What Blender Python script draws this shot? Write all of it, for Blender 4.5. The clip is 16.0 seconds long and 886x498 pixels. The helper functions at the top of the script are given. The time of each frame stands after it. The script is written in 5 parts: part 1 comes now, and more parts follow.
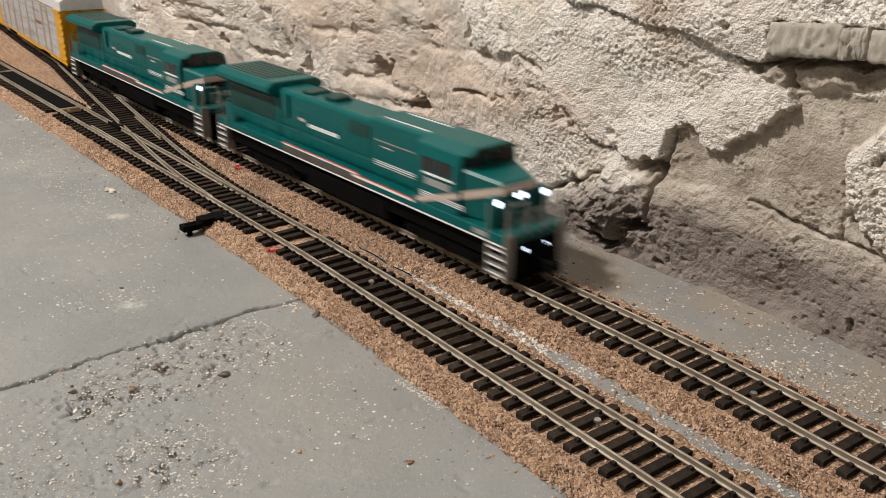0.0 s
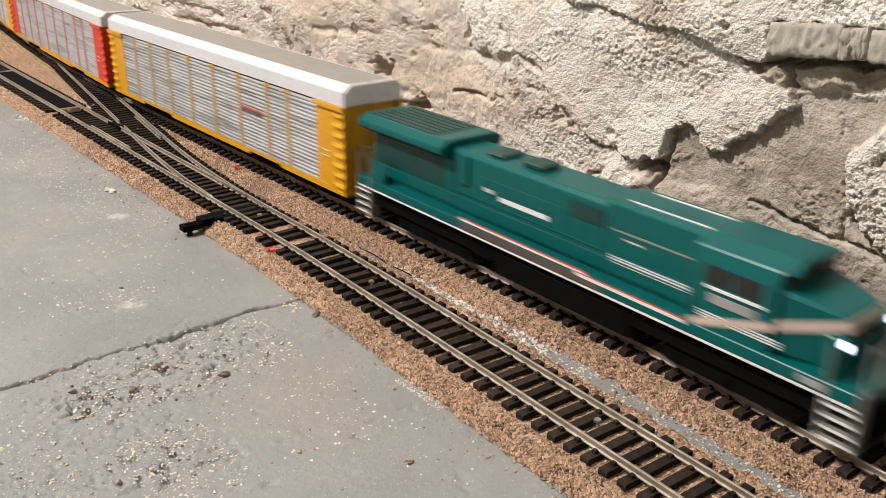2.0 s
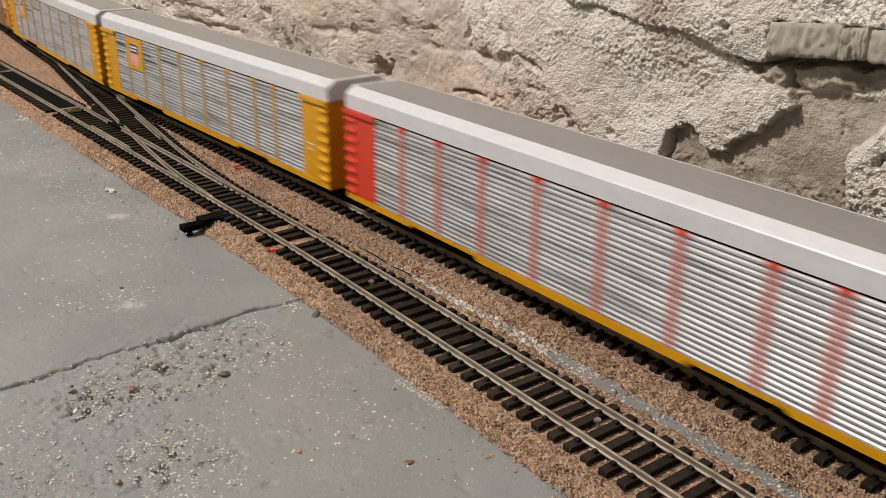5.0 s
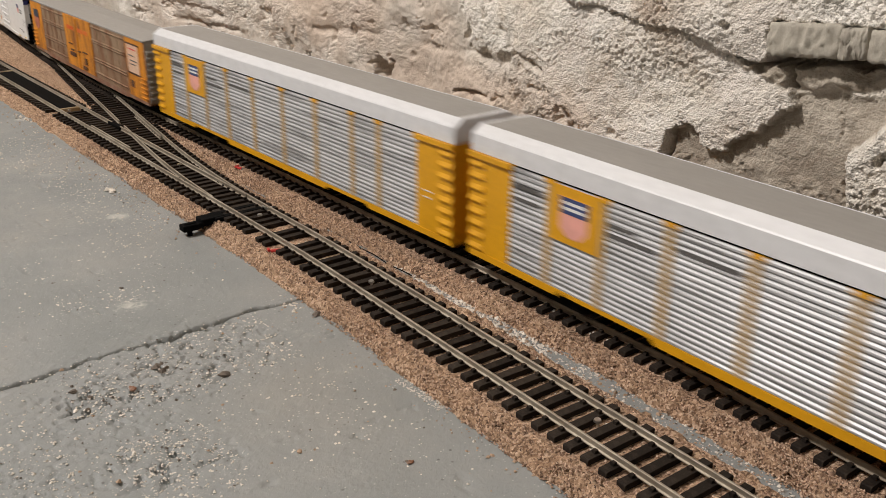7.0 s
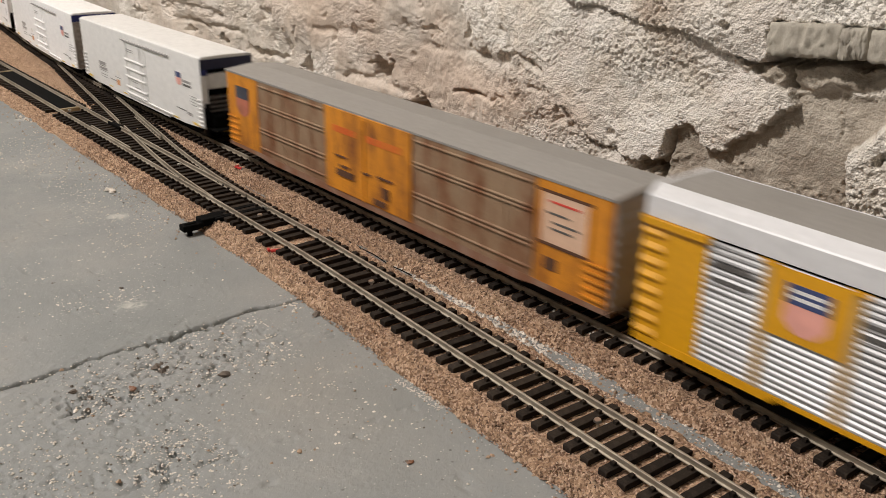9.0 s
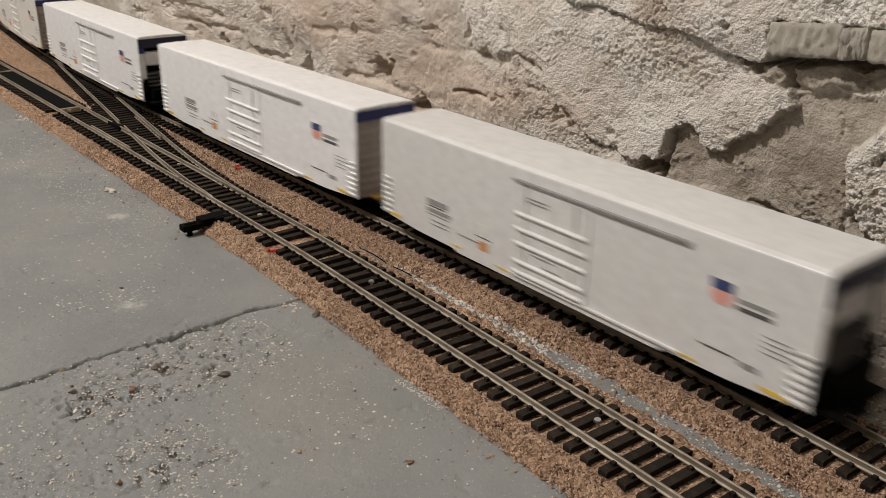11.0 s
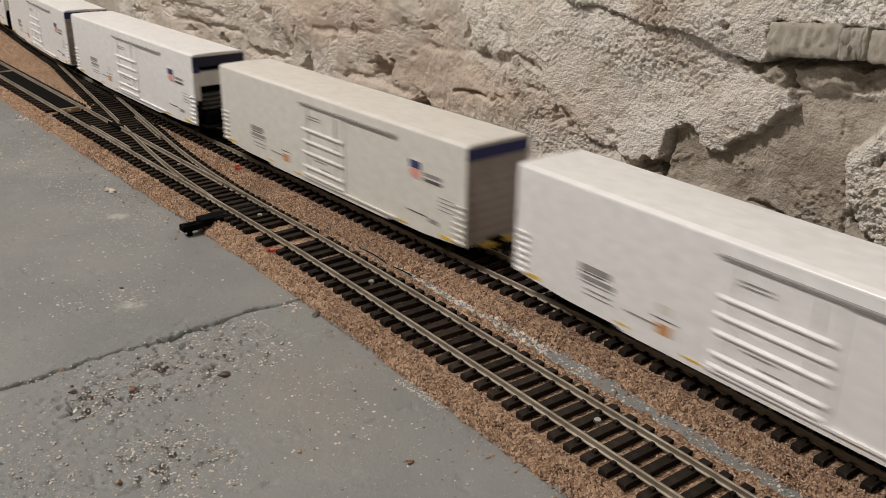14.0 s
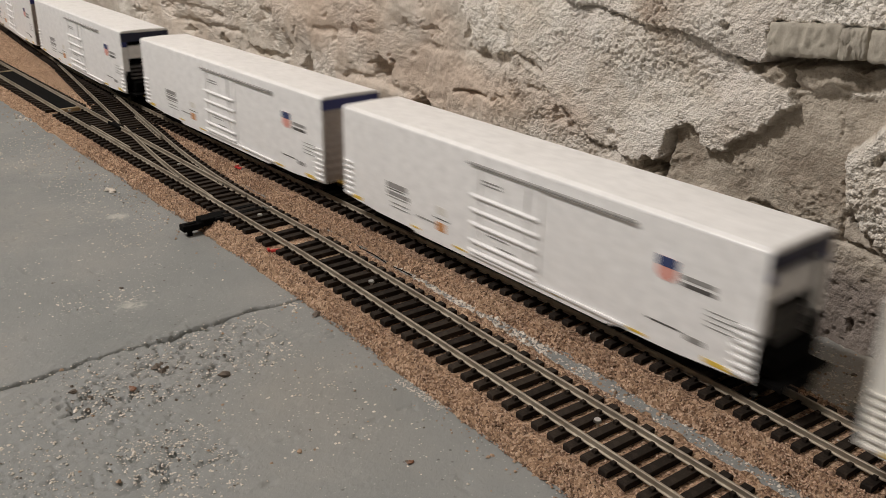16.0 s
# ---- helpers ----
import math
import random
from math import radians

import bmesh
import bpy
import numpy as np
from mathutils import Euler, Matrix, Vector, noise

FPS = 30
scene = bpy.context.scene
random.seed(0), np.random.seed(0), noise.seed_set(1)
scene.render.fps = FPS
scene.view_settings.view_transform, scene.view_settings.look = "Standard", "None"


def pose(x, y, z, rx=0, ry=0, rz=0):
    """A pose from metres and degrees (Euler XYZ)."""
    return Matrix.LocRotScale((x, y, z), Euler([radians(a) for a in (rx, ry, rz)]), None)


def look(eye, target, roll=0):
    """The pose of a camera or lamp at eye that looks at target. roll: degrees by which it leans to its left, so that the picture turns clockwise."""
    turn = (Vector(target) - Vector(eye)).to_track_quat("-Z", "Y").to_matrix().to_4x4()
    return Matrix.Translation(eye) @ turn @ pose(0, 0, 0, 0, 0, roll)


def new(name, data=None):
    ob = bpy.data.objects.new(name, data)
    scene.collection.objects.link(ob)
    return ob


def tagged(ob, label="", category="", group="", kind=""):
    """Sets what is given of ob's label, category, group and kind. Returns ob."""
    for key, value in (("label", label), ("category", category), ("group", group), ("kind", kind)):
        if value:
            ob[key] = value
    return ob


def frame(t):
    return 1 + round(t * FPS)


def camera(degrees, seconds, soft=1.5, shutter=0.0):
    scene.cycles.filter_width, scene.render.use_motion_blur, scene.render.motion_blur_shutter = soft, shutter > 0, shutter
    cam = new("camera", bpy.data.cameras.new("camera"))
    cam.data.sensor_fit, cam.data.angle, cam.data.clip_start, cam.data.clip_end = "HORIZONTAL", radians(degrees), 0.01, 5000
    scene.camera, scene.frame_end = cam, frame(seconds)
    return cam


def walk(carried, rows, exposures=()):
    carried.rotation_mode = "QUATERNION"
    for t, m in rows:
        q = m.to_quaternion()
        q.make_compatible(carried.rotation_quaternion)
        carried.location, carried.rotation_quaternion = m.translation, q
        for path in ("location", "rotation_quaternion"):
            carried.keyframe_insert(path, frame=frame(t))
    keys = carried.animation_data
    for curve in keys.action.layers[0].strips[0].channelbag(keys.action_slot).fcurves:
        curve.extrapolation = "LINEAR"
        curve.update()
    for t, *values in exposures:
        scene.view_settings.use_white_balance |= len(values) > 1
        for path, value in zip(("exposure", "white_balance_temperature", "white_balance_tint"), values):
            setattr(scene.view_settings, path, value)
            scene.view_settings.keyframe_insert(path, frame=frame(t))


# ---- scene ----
cam = camera(53.18, 16.0, soft=0.8, shutter=0.9)
EYE = (0.0457, -0.2461, 0.1516)
AIM = (-0.6685, 0.3435, -0.2256)
walk(cam, [(0.0, look(EYE, AIM, 0.77)), (16.0, look(EYE, AIM, 0.77))],
     exposures=[(0.0, 0.0), (1.0, 0.2), (2.0, 0.3), (3.0, 0.10), (3.5, -0.10), (4.0, -0.2), (6.5, -0.2), (9.0, -0.2), (11.5, -0.6), (16.0, -0.6)])

# ---- light: one warm bulb under the cellar ceiling, bounced by pale walls ----
world = bpy.data.worlds.new("cellar_air")
scene.world = world
world.use_nodes = True
world.node_tree.nodes["Background"].inputs[0].default_value = (1.0, 0.86, 0.68, 1)
world.node_tree.nodes["Background"].inputs[1].default_value = 0.0
bulb = bpy.data.lights.new("ceiling_bulb", "POINT")
bulb.energy, bulb.color, bulb.shadow_soft_size = 196.0, (1.0, 0.945, 0.905), 0.09
bulb_ob = new("ceiling_bulb", bulb)
bulb_ob.location = (-0.86, -1.25, 1.75)

FLOOR = -0.0095
GAUGE = 0.0165


# ---- plan: lines of the tracks and of the wall ----
def back_y(x):
    """Centre line of the track beside the wall."""
    if x < -0.55:
        d = -0.55 - max(x, -0.95)
        y = 0.12 * d * d
        if x < -0.95:
            y += (-0.95 - x) * 0.096
        return y
    if x < -0.22:
        return 0.0
    if x < -0.06:
        return -1.4 * (x + 0.22) ** 3
    d = x + 0.06
    return -1.4 * 0.16 ** 3 - 0.1075 * 0.03 * (1 - math.exp(-d / 0.03))


def front_y(x):
    """Centre line of the siding."""
    k = 0.03
    return -0.0512 - 0.049 * k * math.log1p(math.exp(min((x + 0.285) / k, 60)))  if x < 1.2 else front_y(1.19) - 0.049 * (x - 1.19)


def wall_y(x):
    """Foot of the rubble wall."""
    if x < -0.30:
        return 0.073 + back_y(x)
    return 0.073 - 0.05 * (min(x, 0.10) + 0.30)


# ---- materials ----
def nodes_of(name, rough=0.6, metal=0.0):
    m = bpy.data.materials.new(name)
    m.use_nodes = True
    nt = m.node_tree
    b = nt.nodes["Principled BSDF"]
    b.inputs["Roughness"].default_value = rough
    b.inputs["Metallic"].default_value = metal
    return m, nt, b


def add(nt, kind, **sets):
    n = nt.nodes.new(kind)
    for k, v in sets.items():
        n.inputs[k].default_value = v
    return n


def ramp(nt, fac, stops):
    r = nt.nodes.new("ShaderNodeValToRGB")
    e = r.color_ramp.elements
    e[0].position, e[0].color = stops[0][0], (*stops[0][1], 1)
    e[1].position, e[1].color = stops[-1][0], (*stops[-1][1], 1)
    for pos, col in stops[1:-1]:
        s = e.new(pos)
        s.color = (*col, 1)
    nt.links.new(fac, r.inputs[0])
    return r.outputs[0]


def mix(nt, fac, a, b, mode="MIX"):
    m = nt.nodes.new("ShaderNodeMix")
    m.data_type, m.blend_type = "RGBA", mode
    for sock, v in ((m.inputs[0], fac), (m.inputs[6], a), (m.inputs[7], b)):
        if isinstance(v, (int, float)):
            sock.default_value = v
        elif isinstance(v, tuple):
            sock.default_value = (*v, 1)
        else:
            nt.links.new(v, sock)
    return m.outputs[2]


def coords(nt):
    return nt.nodes.new("ShaderNodeTexCoord").outputs["Object"]


def noisy(nt, co, scale, detail=4.0, rough=0.6):
    n = add(nt, "ShaderNodeTexNoise", Scale=scale, Detail=detail, Roughness=rough)
    nt.links.new(co, n.inputs["Vector"])
    return n.outputs["Fac"]


def bump(nt, b, height, strength, distance, after=None):
    n = add(nt, "ShaderNodeBump", Strength=strength, Distance=distance)
    nt.links.new(height, n.inputs["Height"])
    if after is not None:
        nt.links.new(after, n.inputs["Normal"])
    nt.links.new(n.outputs[0], b.inputs["Normal"])
    return n.outputs[0]


def plain(name, col, rough=0.5, metal=0.0, vary=0.12, scale=90.0, grain=0.0002):
    """Painted or moulded surface with slight uneven tone and fine relief."""
    m, nt, b = nodes_of(name, rough, metal)
    co = coords(nt)
    f = noisy(nt, co, scale, 5.0)
    lo = tuple(c * (1 - vary) for c in col)
    hi = tuple(min(1.0, c * (1 + vary)) for c in col)
    nt.links.new(ramp(nt, f, [(0.3, lo), (0.7, hi)]), b.inputs["Base Color"])
    if grain:
        bump(nt, b, noisy(nt, co, scale * 14, 2.0), 0.3, grain)
    return m


def grime(name, col, dirt, rough=0.5, metal=0.0, scale=60.0, amount=0.5, grain=0.0002, lo=0.45, hi=0.75):
    """Painted surface with streaky dirt patches of their own shape."""
    m, nt, b = nodes_of(name, rough, metal)
    co = coords(nt)
    mp = add(nt, "ShaderNodeMapping", Scale=(1.0, 1.0, 0.35))
    nt.links.new(co, mp.inputs["Vector"])
    f = ramp(nt, noisy(nt, mp.outputs[0], scale, 7.0, 0.7), [(lo, (0, 0, 0)), (hi, (amount,) * 3)])
    fine = ramp(nt, noisy(nt, co, scale * 9, 3.0), [(0.3, tuple(c * 0.9 for c in col)), (0.7, tuple(min(1, c * 1.08) for c in col))])
    nt.links.new(mix(nt, f, fine, dirt), b.inputs["Base Color"])
    bump(nt, b, noisy(nt, co, scale * 20, 2.0), 0.3, grain)
    return m


def slat_paint():
    """Silver paint with dull streaks that run along the slats."""
    m, nt, b = nodes_of("galvanised_slat_paint", 0.4, 0.1)
    co = coords(nt)
    mp = add(nt, "ShaderNodeMapping", Scale=(0.05, 1.0, 1.0))
    nt.links.new(co, mp.inputs["Vector"])
    c = ramp(nt, noisy(nt, mp.outputs[0], 420.0, 4.0, 0.7), [(0.34, (0.20, 0.195, 0.19)), (0.46, (0.40, 0.40, 0.405)), (0.62, (0.52, 0.52, 0.525))])
    d = ramp(nt, noisy(nt, co, 30.0, 6.0, 0.7), [(0.5, (0, 0, 0)), (0.75, (0.35,) * 3)])
    nt.links.new(mix(nt, d, c, (0.27, 0.26, 0.25)), b.inputs["Base Color"])
    return m


def granule_mat():
    """Cork granules, each of its own brown."""
    m, nt, b = nodes_of("loose_cork_granules", 0.85)
    g = nt.nodes.new("ShaderNodeNewGeometry")
    c = ramp(nt, g.outputs["Random Per Island"], [(0.0, (0.18, 0.104, 0.066)), (0.3, (0.35, 0.22, 0.145)), (0.65, (0.53, 0.355, 0.245)), (1.0, (0.72, 0.53, 0.39))])
    nt.links.new(mix(nt, 0.35, c, ramp(nt, noisy(nt, coords(nt), 1800.0, 3.0), [(0.3, (0.4,) * 3), (0.7, (1, 1, 1))]), "MULTIPLY"), b.inputs["Base Color"])
    return m


def floor_paint():
    m, nt, b = nodes_of("grey_floor_paint", 0.42)
    co = coords(nt)
    big = ramp(nt, noisy(nt, co, 9.0, 6.0, 0.65), [(0.3, (0.196, 0.209, 0.203)), (0.52, (0.244, 0.251, 0.243)), (0.72, (0.294, 0.288, 0.268))])
    scuff = ramp(nt, noisy(nt, co, 38.0, 8.0, 0.75), [(0.60, (0, 0, 0)), (0.72, (0.75, 0.75, 0.75))])
    at = nt.nodes.new("ShaderNodeAttribute"); at.attribute_name = "scuff"
    spot = ramp(nt, mix(nt, 1.0, noisy(nt, co, 160.0, 8.0, 0.8), at.outputs["Fac"], "MULTIPLY"), [(0.36, (0, 0, 0)), (0.52, (0.8,) * 3)])
    pale = mix(nt, spot, mix(nt, scuff, big, (0.35, 0.35, 0.335)), (0.52, 0.505, 0.46))
    v = add(nt, "ShaderNodeTexVoronoi", Scale=520.0)
    nt.links.new(co, v.inputs["Vector"])
    dots = ramp(nt, v.outputs["Distance"], [(0.10, (1, 1, 1)), (0.17, (0, 0, 0))])
    where = ramp(nt, noisy(nt, co, 30.0, 5.0, 0.7), [(0.42, (0, 0, 0)), (0.56, (1, 1, 1))])
    speck = mix(nt, 1.0, dots, where, "MULTIPLY")
    tn = nt.nodes.new("ShaderNodeAttribute"); tn.attribute_name = "tan"
    pale = mix(nt, mix(nt, 1.0, tn.outputs["Fac"], ramp(nt, noisy(nt, co, 22.0, 5.0), [(0.3, (0.4,) * 3), (0.6, (1, 1, 1))]), "MULTIPLY"), pale, (0.315, 0.275, 0.220))
    c2 = mix(nt, speck, pale, (0.46, 0.45, 0.42))
    v2 = add(nt, "ShaderNodeTexVoronoi", Scale=210.0)
    nt.links.new(co, v2.inputs["Vector"])
    d2 = ramp(nt, v2.outputs["Distance"], [(0.07, (0.8, 0.8, 0.8)), (0.13, (0, 0, 0))])
    c3 = mix(nt, mix(nt, 1.0, d2, where, "MULTIPLY"), c2, (0.09, 0.085, 0.08))
    nt.links.new(c3, b.inputs["Base Color"])
    n1 = bump(nt, b, noisy(nt, co, 55.0, 6.0), 0.35, 0.0012)
    bump(nt, b, noisy(nt, co, 480.0, 5.0, 0.75), 0.6, 0.0009, n1)
    nt.links.new(ramp(nt, noisy(nt, co, 25.0, 5.0), [(0.3, (0.34,) * 3), (0.7, (0.62,) * 3)]), b.inputs["Roughness"])
    return m


def wall_mat():
    """Whitewashed stucco over stone; the attributes tell bare stone and the greyish painted foot."""
    m, nt, b = nodes_of("whitewashed_rubble", 0.93)
    co = coords(nt)
    lime = ramp(nt, noisy(nt, co, 26.0, 8.0, 0.7), [(0.25, (0.53, 0.44, 0.35)), (0.38, (0.71, 0.64, 0.545)), (0.50, (0.83, 0.78, 0.70)), (0.68, (0.89, 0.85, 0.785))])
    stone = ramp(nt, noisy(nt, co, 48.0, 9.0, 0.75), [(0.32, (0.27, 0.22, 0.17)), (0.5, (0.43, 0.375, 0.305)), (0.7, (0.56, 0.50, 0.42))])
    rose = ramp(nt, noisy(nt, co, 11.0, 4.0), [(0.48, (0, 0, 0)), (0.68, (0.5, 0.5, 0.5))])
    foot = ramp(nt, noisy(nt, co, 40.0, 7.0, 0.7), [(0.3, (0.18, 0.150, 0.130)), (0.7, (0.315, 0.270, 0.235))])
    a1 = nt.nodes.new("ShaderNodeAttribute"); a1.attribute_name = "bare"
    a2 = nt.nodes.new("ShaderNodeAttribute"); a2.attribute_name = "foot"
    c = mix(nt, a1.outputs["Fac"], mix(nt, rose, lime, (0.50, 0.375, 0.30)), stone)
    a3 = nt.nodes.new("ShaderNodeAttribute"); a3.attribute_name = "rose"
    blush = ramp(nt, noisy(nt, co, 45.0, 7.0, 0.7), [(0.35, (0.52, 0.39, 0.30)), (0.65, (0.70, 0.57, 0.46))])
    c = mix(nt, a3.outputs["Fac"], c, blush)
    c = mix(nt, a2.outputs["Fac"], c, foot)
    # random dark specks put the shade of fine pits into the colour
    pit_shade = ramp(nt, noisy(nt, co, 800.0, 4.0, 0.7), [(0.34, (0.40, 0.35, 0.30)), (0.46, (1, 1, 1))])
    nt.links.new(mix(nt, 0.4, c, pit_shade, "MULTIPLY"), b.inputs["Base Color"])
    n0 = add(nt, "ShaderNodeBump", Distance=0.0011)
    soft = nt.nodes.new("ShaderNodeMath"); soft.operation = "MULTIPLY_ADD"
    nt.links.new(a1.outputs["Fac"], soft.inputs[0]); soft.inputs[1].default_value = -0.35; soft.inputs[2].default_value = 0.75
    a4 = nt.nodes.new("ShaderNodeAttribute"); a4.attribute_name = "calm"
    calmed = nt.nodes.new("ShaderNodeMath"); calmed.operation = "MULTIPLY_ADD"
    nt.links.new(a4.outputs["Fac"], calmed.inputs[0]); calmed.inputs[1].default_value = -0.5; nt.links.new(soft.outputs[0], calmed.inputs[2])
    soft = calmed
    nt.links.new(soft.outputs[0], n0.inputs["Strength"])
    nt.links.new(noisy(nt, co, 700.0, 4.0, 0.65), n0.inputs["Height"])
    vg = add(nt, "ShaderNodeTexVoronoi", Scale=1150.0)
    nt.links.new(co, vg.inputs["Vector"])
    n2 = add(nt, "ShaderNodeBump", Distance=0.0008)
    n2.invert = True
    nt.links.new(soft.outputs[0], n2.inputs["Strength"])
    nt.links.new(vg.outputs["Distance"], n2.inputs["Height"])
    nt.links.new(n0.outputs[0], n2.inputs["Normal"])
    bump(nt, b, noisy(nt, co, 1700.0, 3.0, 0.7), 0.4, 0.0005, n2.outputs[0])
    return m


def cork_mat():
    m, nt, b = nodes_of("granular_cork", 0.9)
    co = coords(nt)
    v = add(nt, "ShaderNodeTexVoronoi", Scale=1300.0, Randomness=1.0)
    warp = add(nt, "ShaderNodeTexNoise", Scale=900.0, Detail=3.0)
    nt.links.new(co, warp.inputs["Vector"])
    push = nt.nodes.new("ShaderNodeVectorMath"); push.operation = "MULTIPLY_ADD"
    nt.links.new(warp.outputs["Color"], push.inputs[0]); push.inputs[1].default_value = (0.0018,) * 3; nt.links.new(co, push.inputs[2])
    nt.links.new(push.outputs[0], v.inputs["Vector"])
    grain = ramp(nt, v.outputs["Color"], [(0.08, (0.10, 0.056, 0.034)), (0.3, (0.32, 0.198, 0.122)), (0.6, (0.55, 0.37, 0.24)), (0.92, (0.80, 0.61, 0.45))])
    patch = ramp(nt, noisy(nt, co, 18.0, 5.0), [(0.3, (0.90, 0.84, 0.79)), (0.7, (1.12, 1.08, 1.04))])
    nt.links.new(mix(nt, 0.9, grain, patch, "MULTIPLY"), b.inputs["Base Color"])
    n1 = add(nt, "ShaderNodeBump", Strength=0.7, Distance=0.0009)
    n1.invert = True
    nt.links.new(v.outputs["Distance"], n1.inputs["Height"])
    bump(nt, b, noisy(nt, co, 600.0, 6.0, 0.75), 0.9, 0.0019, n1.outputs[0])
    return m


def tie_mat():
    m, nt, b = nodes_of("black_tie_plastic", 0.75)
    b.inputs["Specular IOR Level"].default_value = 0.14
    info = nt.nodes.new("ShaderNodeObjectInfo")
    co = coords(nt)
    c = ramp(nt, info.outputs["Random"], [(0.0, (0.012, 0.0088, 0.0068)), (1.0, (0.030, 0.0225, 0.0170))])
    dust = ramp(nt, noisy(nt, co, 260.0, 6.0, 0.7), [(0.5, (0, 0, 0)), (0.8, (0.35,) * 3)])
    nt.links.new(mix(nt, dust, c, (0.12, 0.09, 0.065)), b.inputs["Base Color"])
    mp = add(nt, "ShaderNodeMapping", Scale=(1.0, 0.1, 1.0))
    nt.links.new(co, mp.inputs["Vector"])
    bump(nt, b, noisy(nt, mp.outputs[0], 1500.0, 3.0), 0.5, 0.0003)
    return m


def rail_mat():
    m, nt, b = nodes_of("nickel_silver_rail", 0.5, 0.6)
    co = coords(nt)
    c = ramp(nt, noisy(nt, co, 60.0, 6.0, 0.7), [(0.3, (0.25, 0.205, 0.155)), (0.6, (0.41, 0.36, 0.285)), (0.8, (0.57, 0.52, 0.44))])
    nt.links.new(c, b.inputs["Base Color"])
    nt.links.new(ramp(nt, noisy(nt, co, 130.0, 5.0), [(0.3, (0.46,) * 3), (0.7, (0.68,) * 3)]), b.inputs["Roughness"])
    return m


M_FLOOR, M_WALL, M_CORK, M_TIE, M_RAIL = floor_paint(), wall_mat(), cork_mat(), tie_mat(), rail_mat()
M_PLASTER = plain("pale_cellar_plaster", (0.31, 0.29, 0.265), 0.9, scale=6, grain=0.001)
M_CEIL = plain("grey_ceiling_boards", (0.27, 0.255, 0.24), 0.9, scale=6, grain=0.001)
M_CHIP_W = plain("white_chips", (0.63, 0.575, 0.505), 0.9, vary=0.25, scale=200)
M_CHIP_D = plain("dark_chips", (0.12, 0.095, 0.075), 0.9, vary=0.4, scale=200)
M_GRANULE = granule_mat()
M_CHIP_T = plain("tan_chips", (0.36, 0.25, 0.17), 0.9, vary=0.4, scale=200)
M_BLACK = plain("black_plastic", (0.0025, 0.0024, 0.0023), 0.8)
M_BLACK.node_tree.nodes["Principled BSDF"].inputs["Specular IOR Level"].default_value = 0.08
M_STEEL = plain("bright_steel", (0.62, 0.60, 0.57), 0.28, 1.0)
M_BRASS = plain("dull_brass", (0.42, 0.33, 0.2), 0.45, 0.8)
M_REDWIRE = plain("red_insulation", (0.55, 0.035, 0.03), 0.4)
# train
M_SLAT = slat_paint()
M_WHITE = grime("white_roof_edge_paint", (0.63, 0.63, 0.64), (0.53, 0.52, 0.50), 0.42, 0.0, 40, 0.35, 0.00005)
M_ROOFGREY = grime("grey_roof_paint", (0.27, 0.255, 0.235), (0.2, 0.185, 0.165), 0.55, 0.0, 45, 0.4, 0.00008)
M_YELLOW = grime("yellow_car_paint", (0.67, 0.325, 0.006), (0.43, 0.195, 0.012), 0.4, 0.0, 60, 0.4, 0.00005)
M_POST = grime("weathered_yellow_post", (0.47, 0.30, 0.11), (0.38, 0.29, 0.19), 0.5, 0.0, 60, 0.5, 0.00005)
M_RED = grime("red_car_paint", (0.66, 0.052, 0.022), (0.42, 0.035, 0.02), 0.4, 0.0, 60, 0.4, 0.00005)
M_REDPOST = grime("weathered_red_post", (0.55, 0.17, 0.14), (0.45, 0.25, 0.22), 0.5, 0.0, 60, 0.5, 0.00005)
M_TEAL = grime("teal_green_engine_paint", (0.0, 0.092, 0.088), (0.001, 0.069, 0.066), 0.36, 0.0, 70, 0.4, 0.00003)
M_TEAL.node_tree.nodes["Principled BSDF"].inputs["Specular IOR Level"].default_value = 0.3
M_TEALDARK = grime("dark_green_grille", (0.003, 0.042, 0.035), (0.004, 0.03, 0.026), 0.5, 0.0, 90, 0.4, 0.0001)
M_REEFER = grime("white_car_paint", (0.88, 0.875, 0.865), (0.80, 0.785, 0.76), 0.36, 0.0, 25, 0.22, 0.00004)
M_OFFWHITE = grime("off_white_car_paint", (0.73, 0.725, 0.705), (0.65, 0.635, 0.60), 0.4, 0.0, 25, 0.22, 0.00004)
M_CREAM = grime("cream_car_paint", (0.75, 0.73, 0.675), (0.67, 0.64, 0.58), 0.45, 0.0, 25, 0.22, 0.00004)
M_ORANGE = grime("rusty_orange_door_paint", (0.62, 0.235, 0.014), (0.17, 0.050, 0.012), 0.6, 0.0, 105, 1.0, 0.0001, 0.45, 0.66)
M_RUST = grime("rust_stained_brown_panel", (0.275, 0.185, 0.112), (0.155, 0.052, 0.016), 0.65, 0.0, 90, 1.0, 0.0001, 0.44, 0.66)
M_RUSTDARK = grime("dark_rust", (0.075, 0.032, 0.016), (0.16, 0.06, 0.022), 0.75, 0.0, 120, 0.8, 0.0001)
M_FADEBLUE = plain("faded_blue_decal", (0.05, 0.055, 0.075), 0.6, vary=0.4)
M_FADERED = plain("faded_red_decal", (0.42, 0.14, 0.085), 0.6, vary=0.4)
M_OLDRED = grime("worn_red_lettering", (0.62, 0.11, 0.02), (0.58, 0.225, 0.018), 0.6, 0.0, 160, 0.9, 0.0001)
M_SILL = grime("rusty_sill", (0.20, 0.088, 0.045), (0.33, 0.27, 0.22), 0.7, 0.0, 120, 0.8, 0.0001)
M_NAVY = plain("navy_blue_paint", (0.018, 0.026, 0.14), 0.4)
M_NAVYDARK = plain("dark_navy_paint", (0.008, 0.010, 0.040), 0.5)
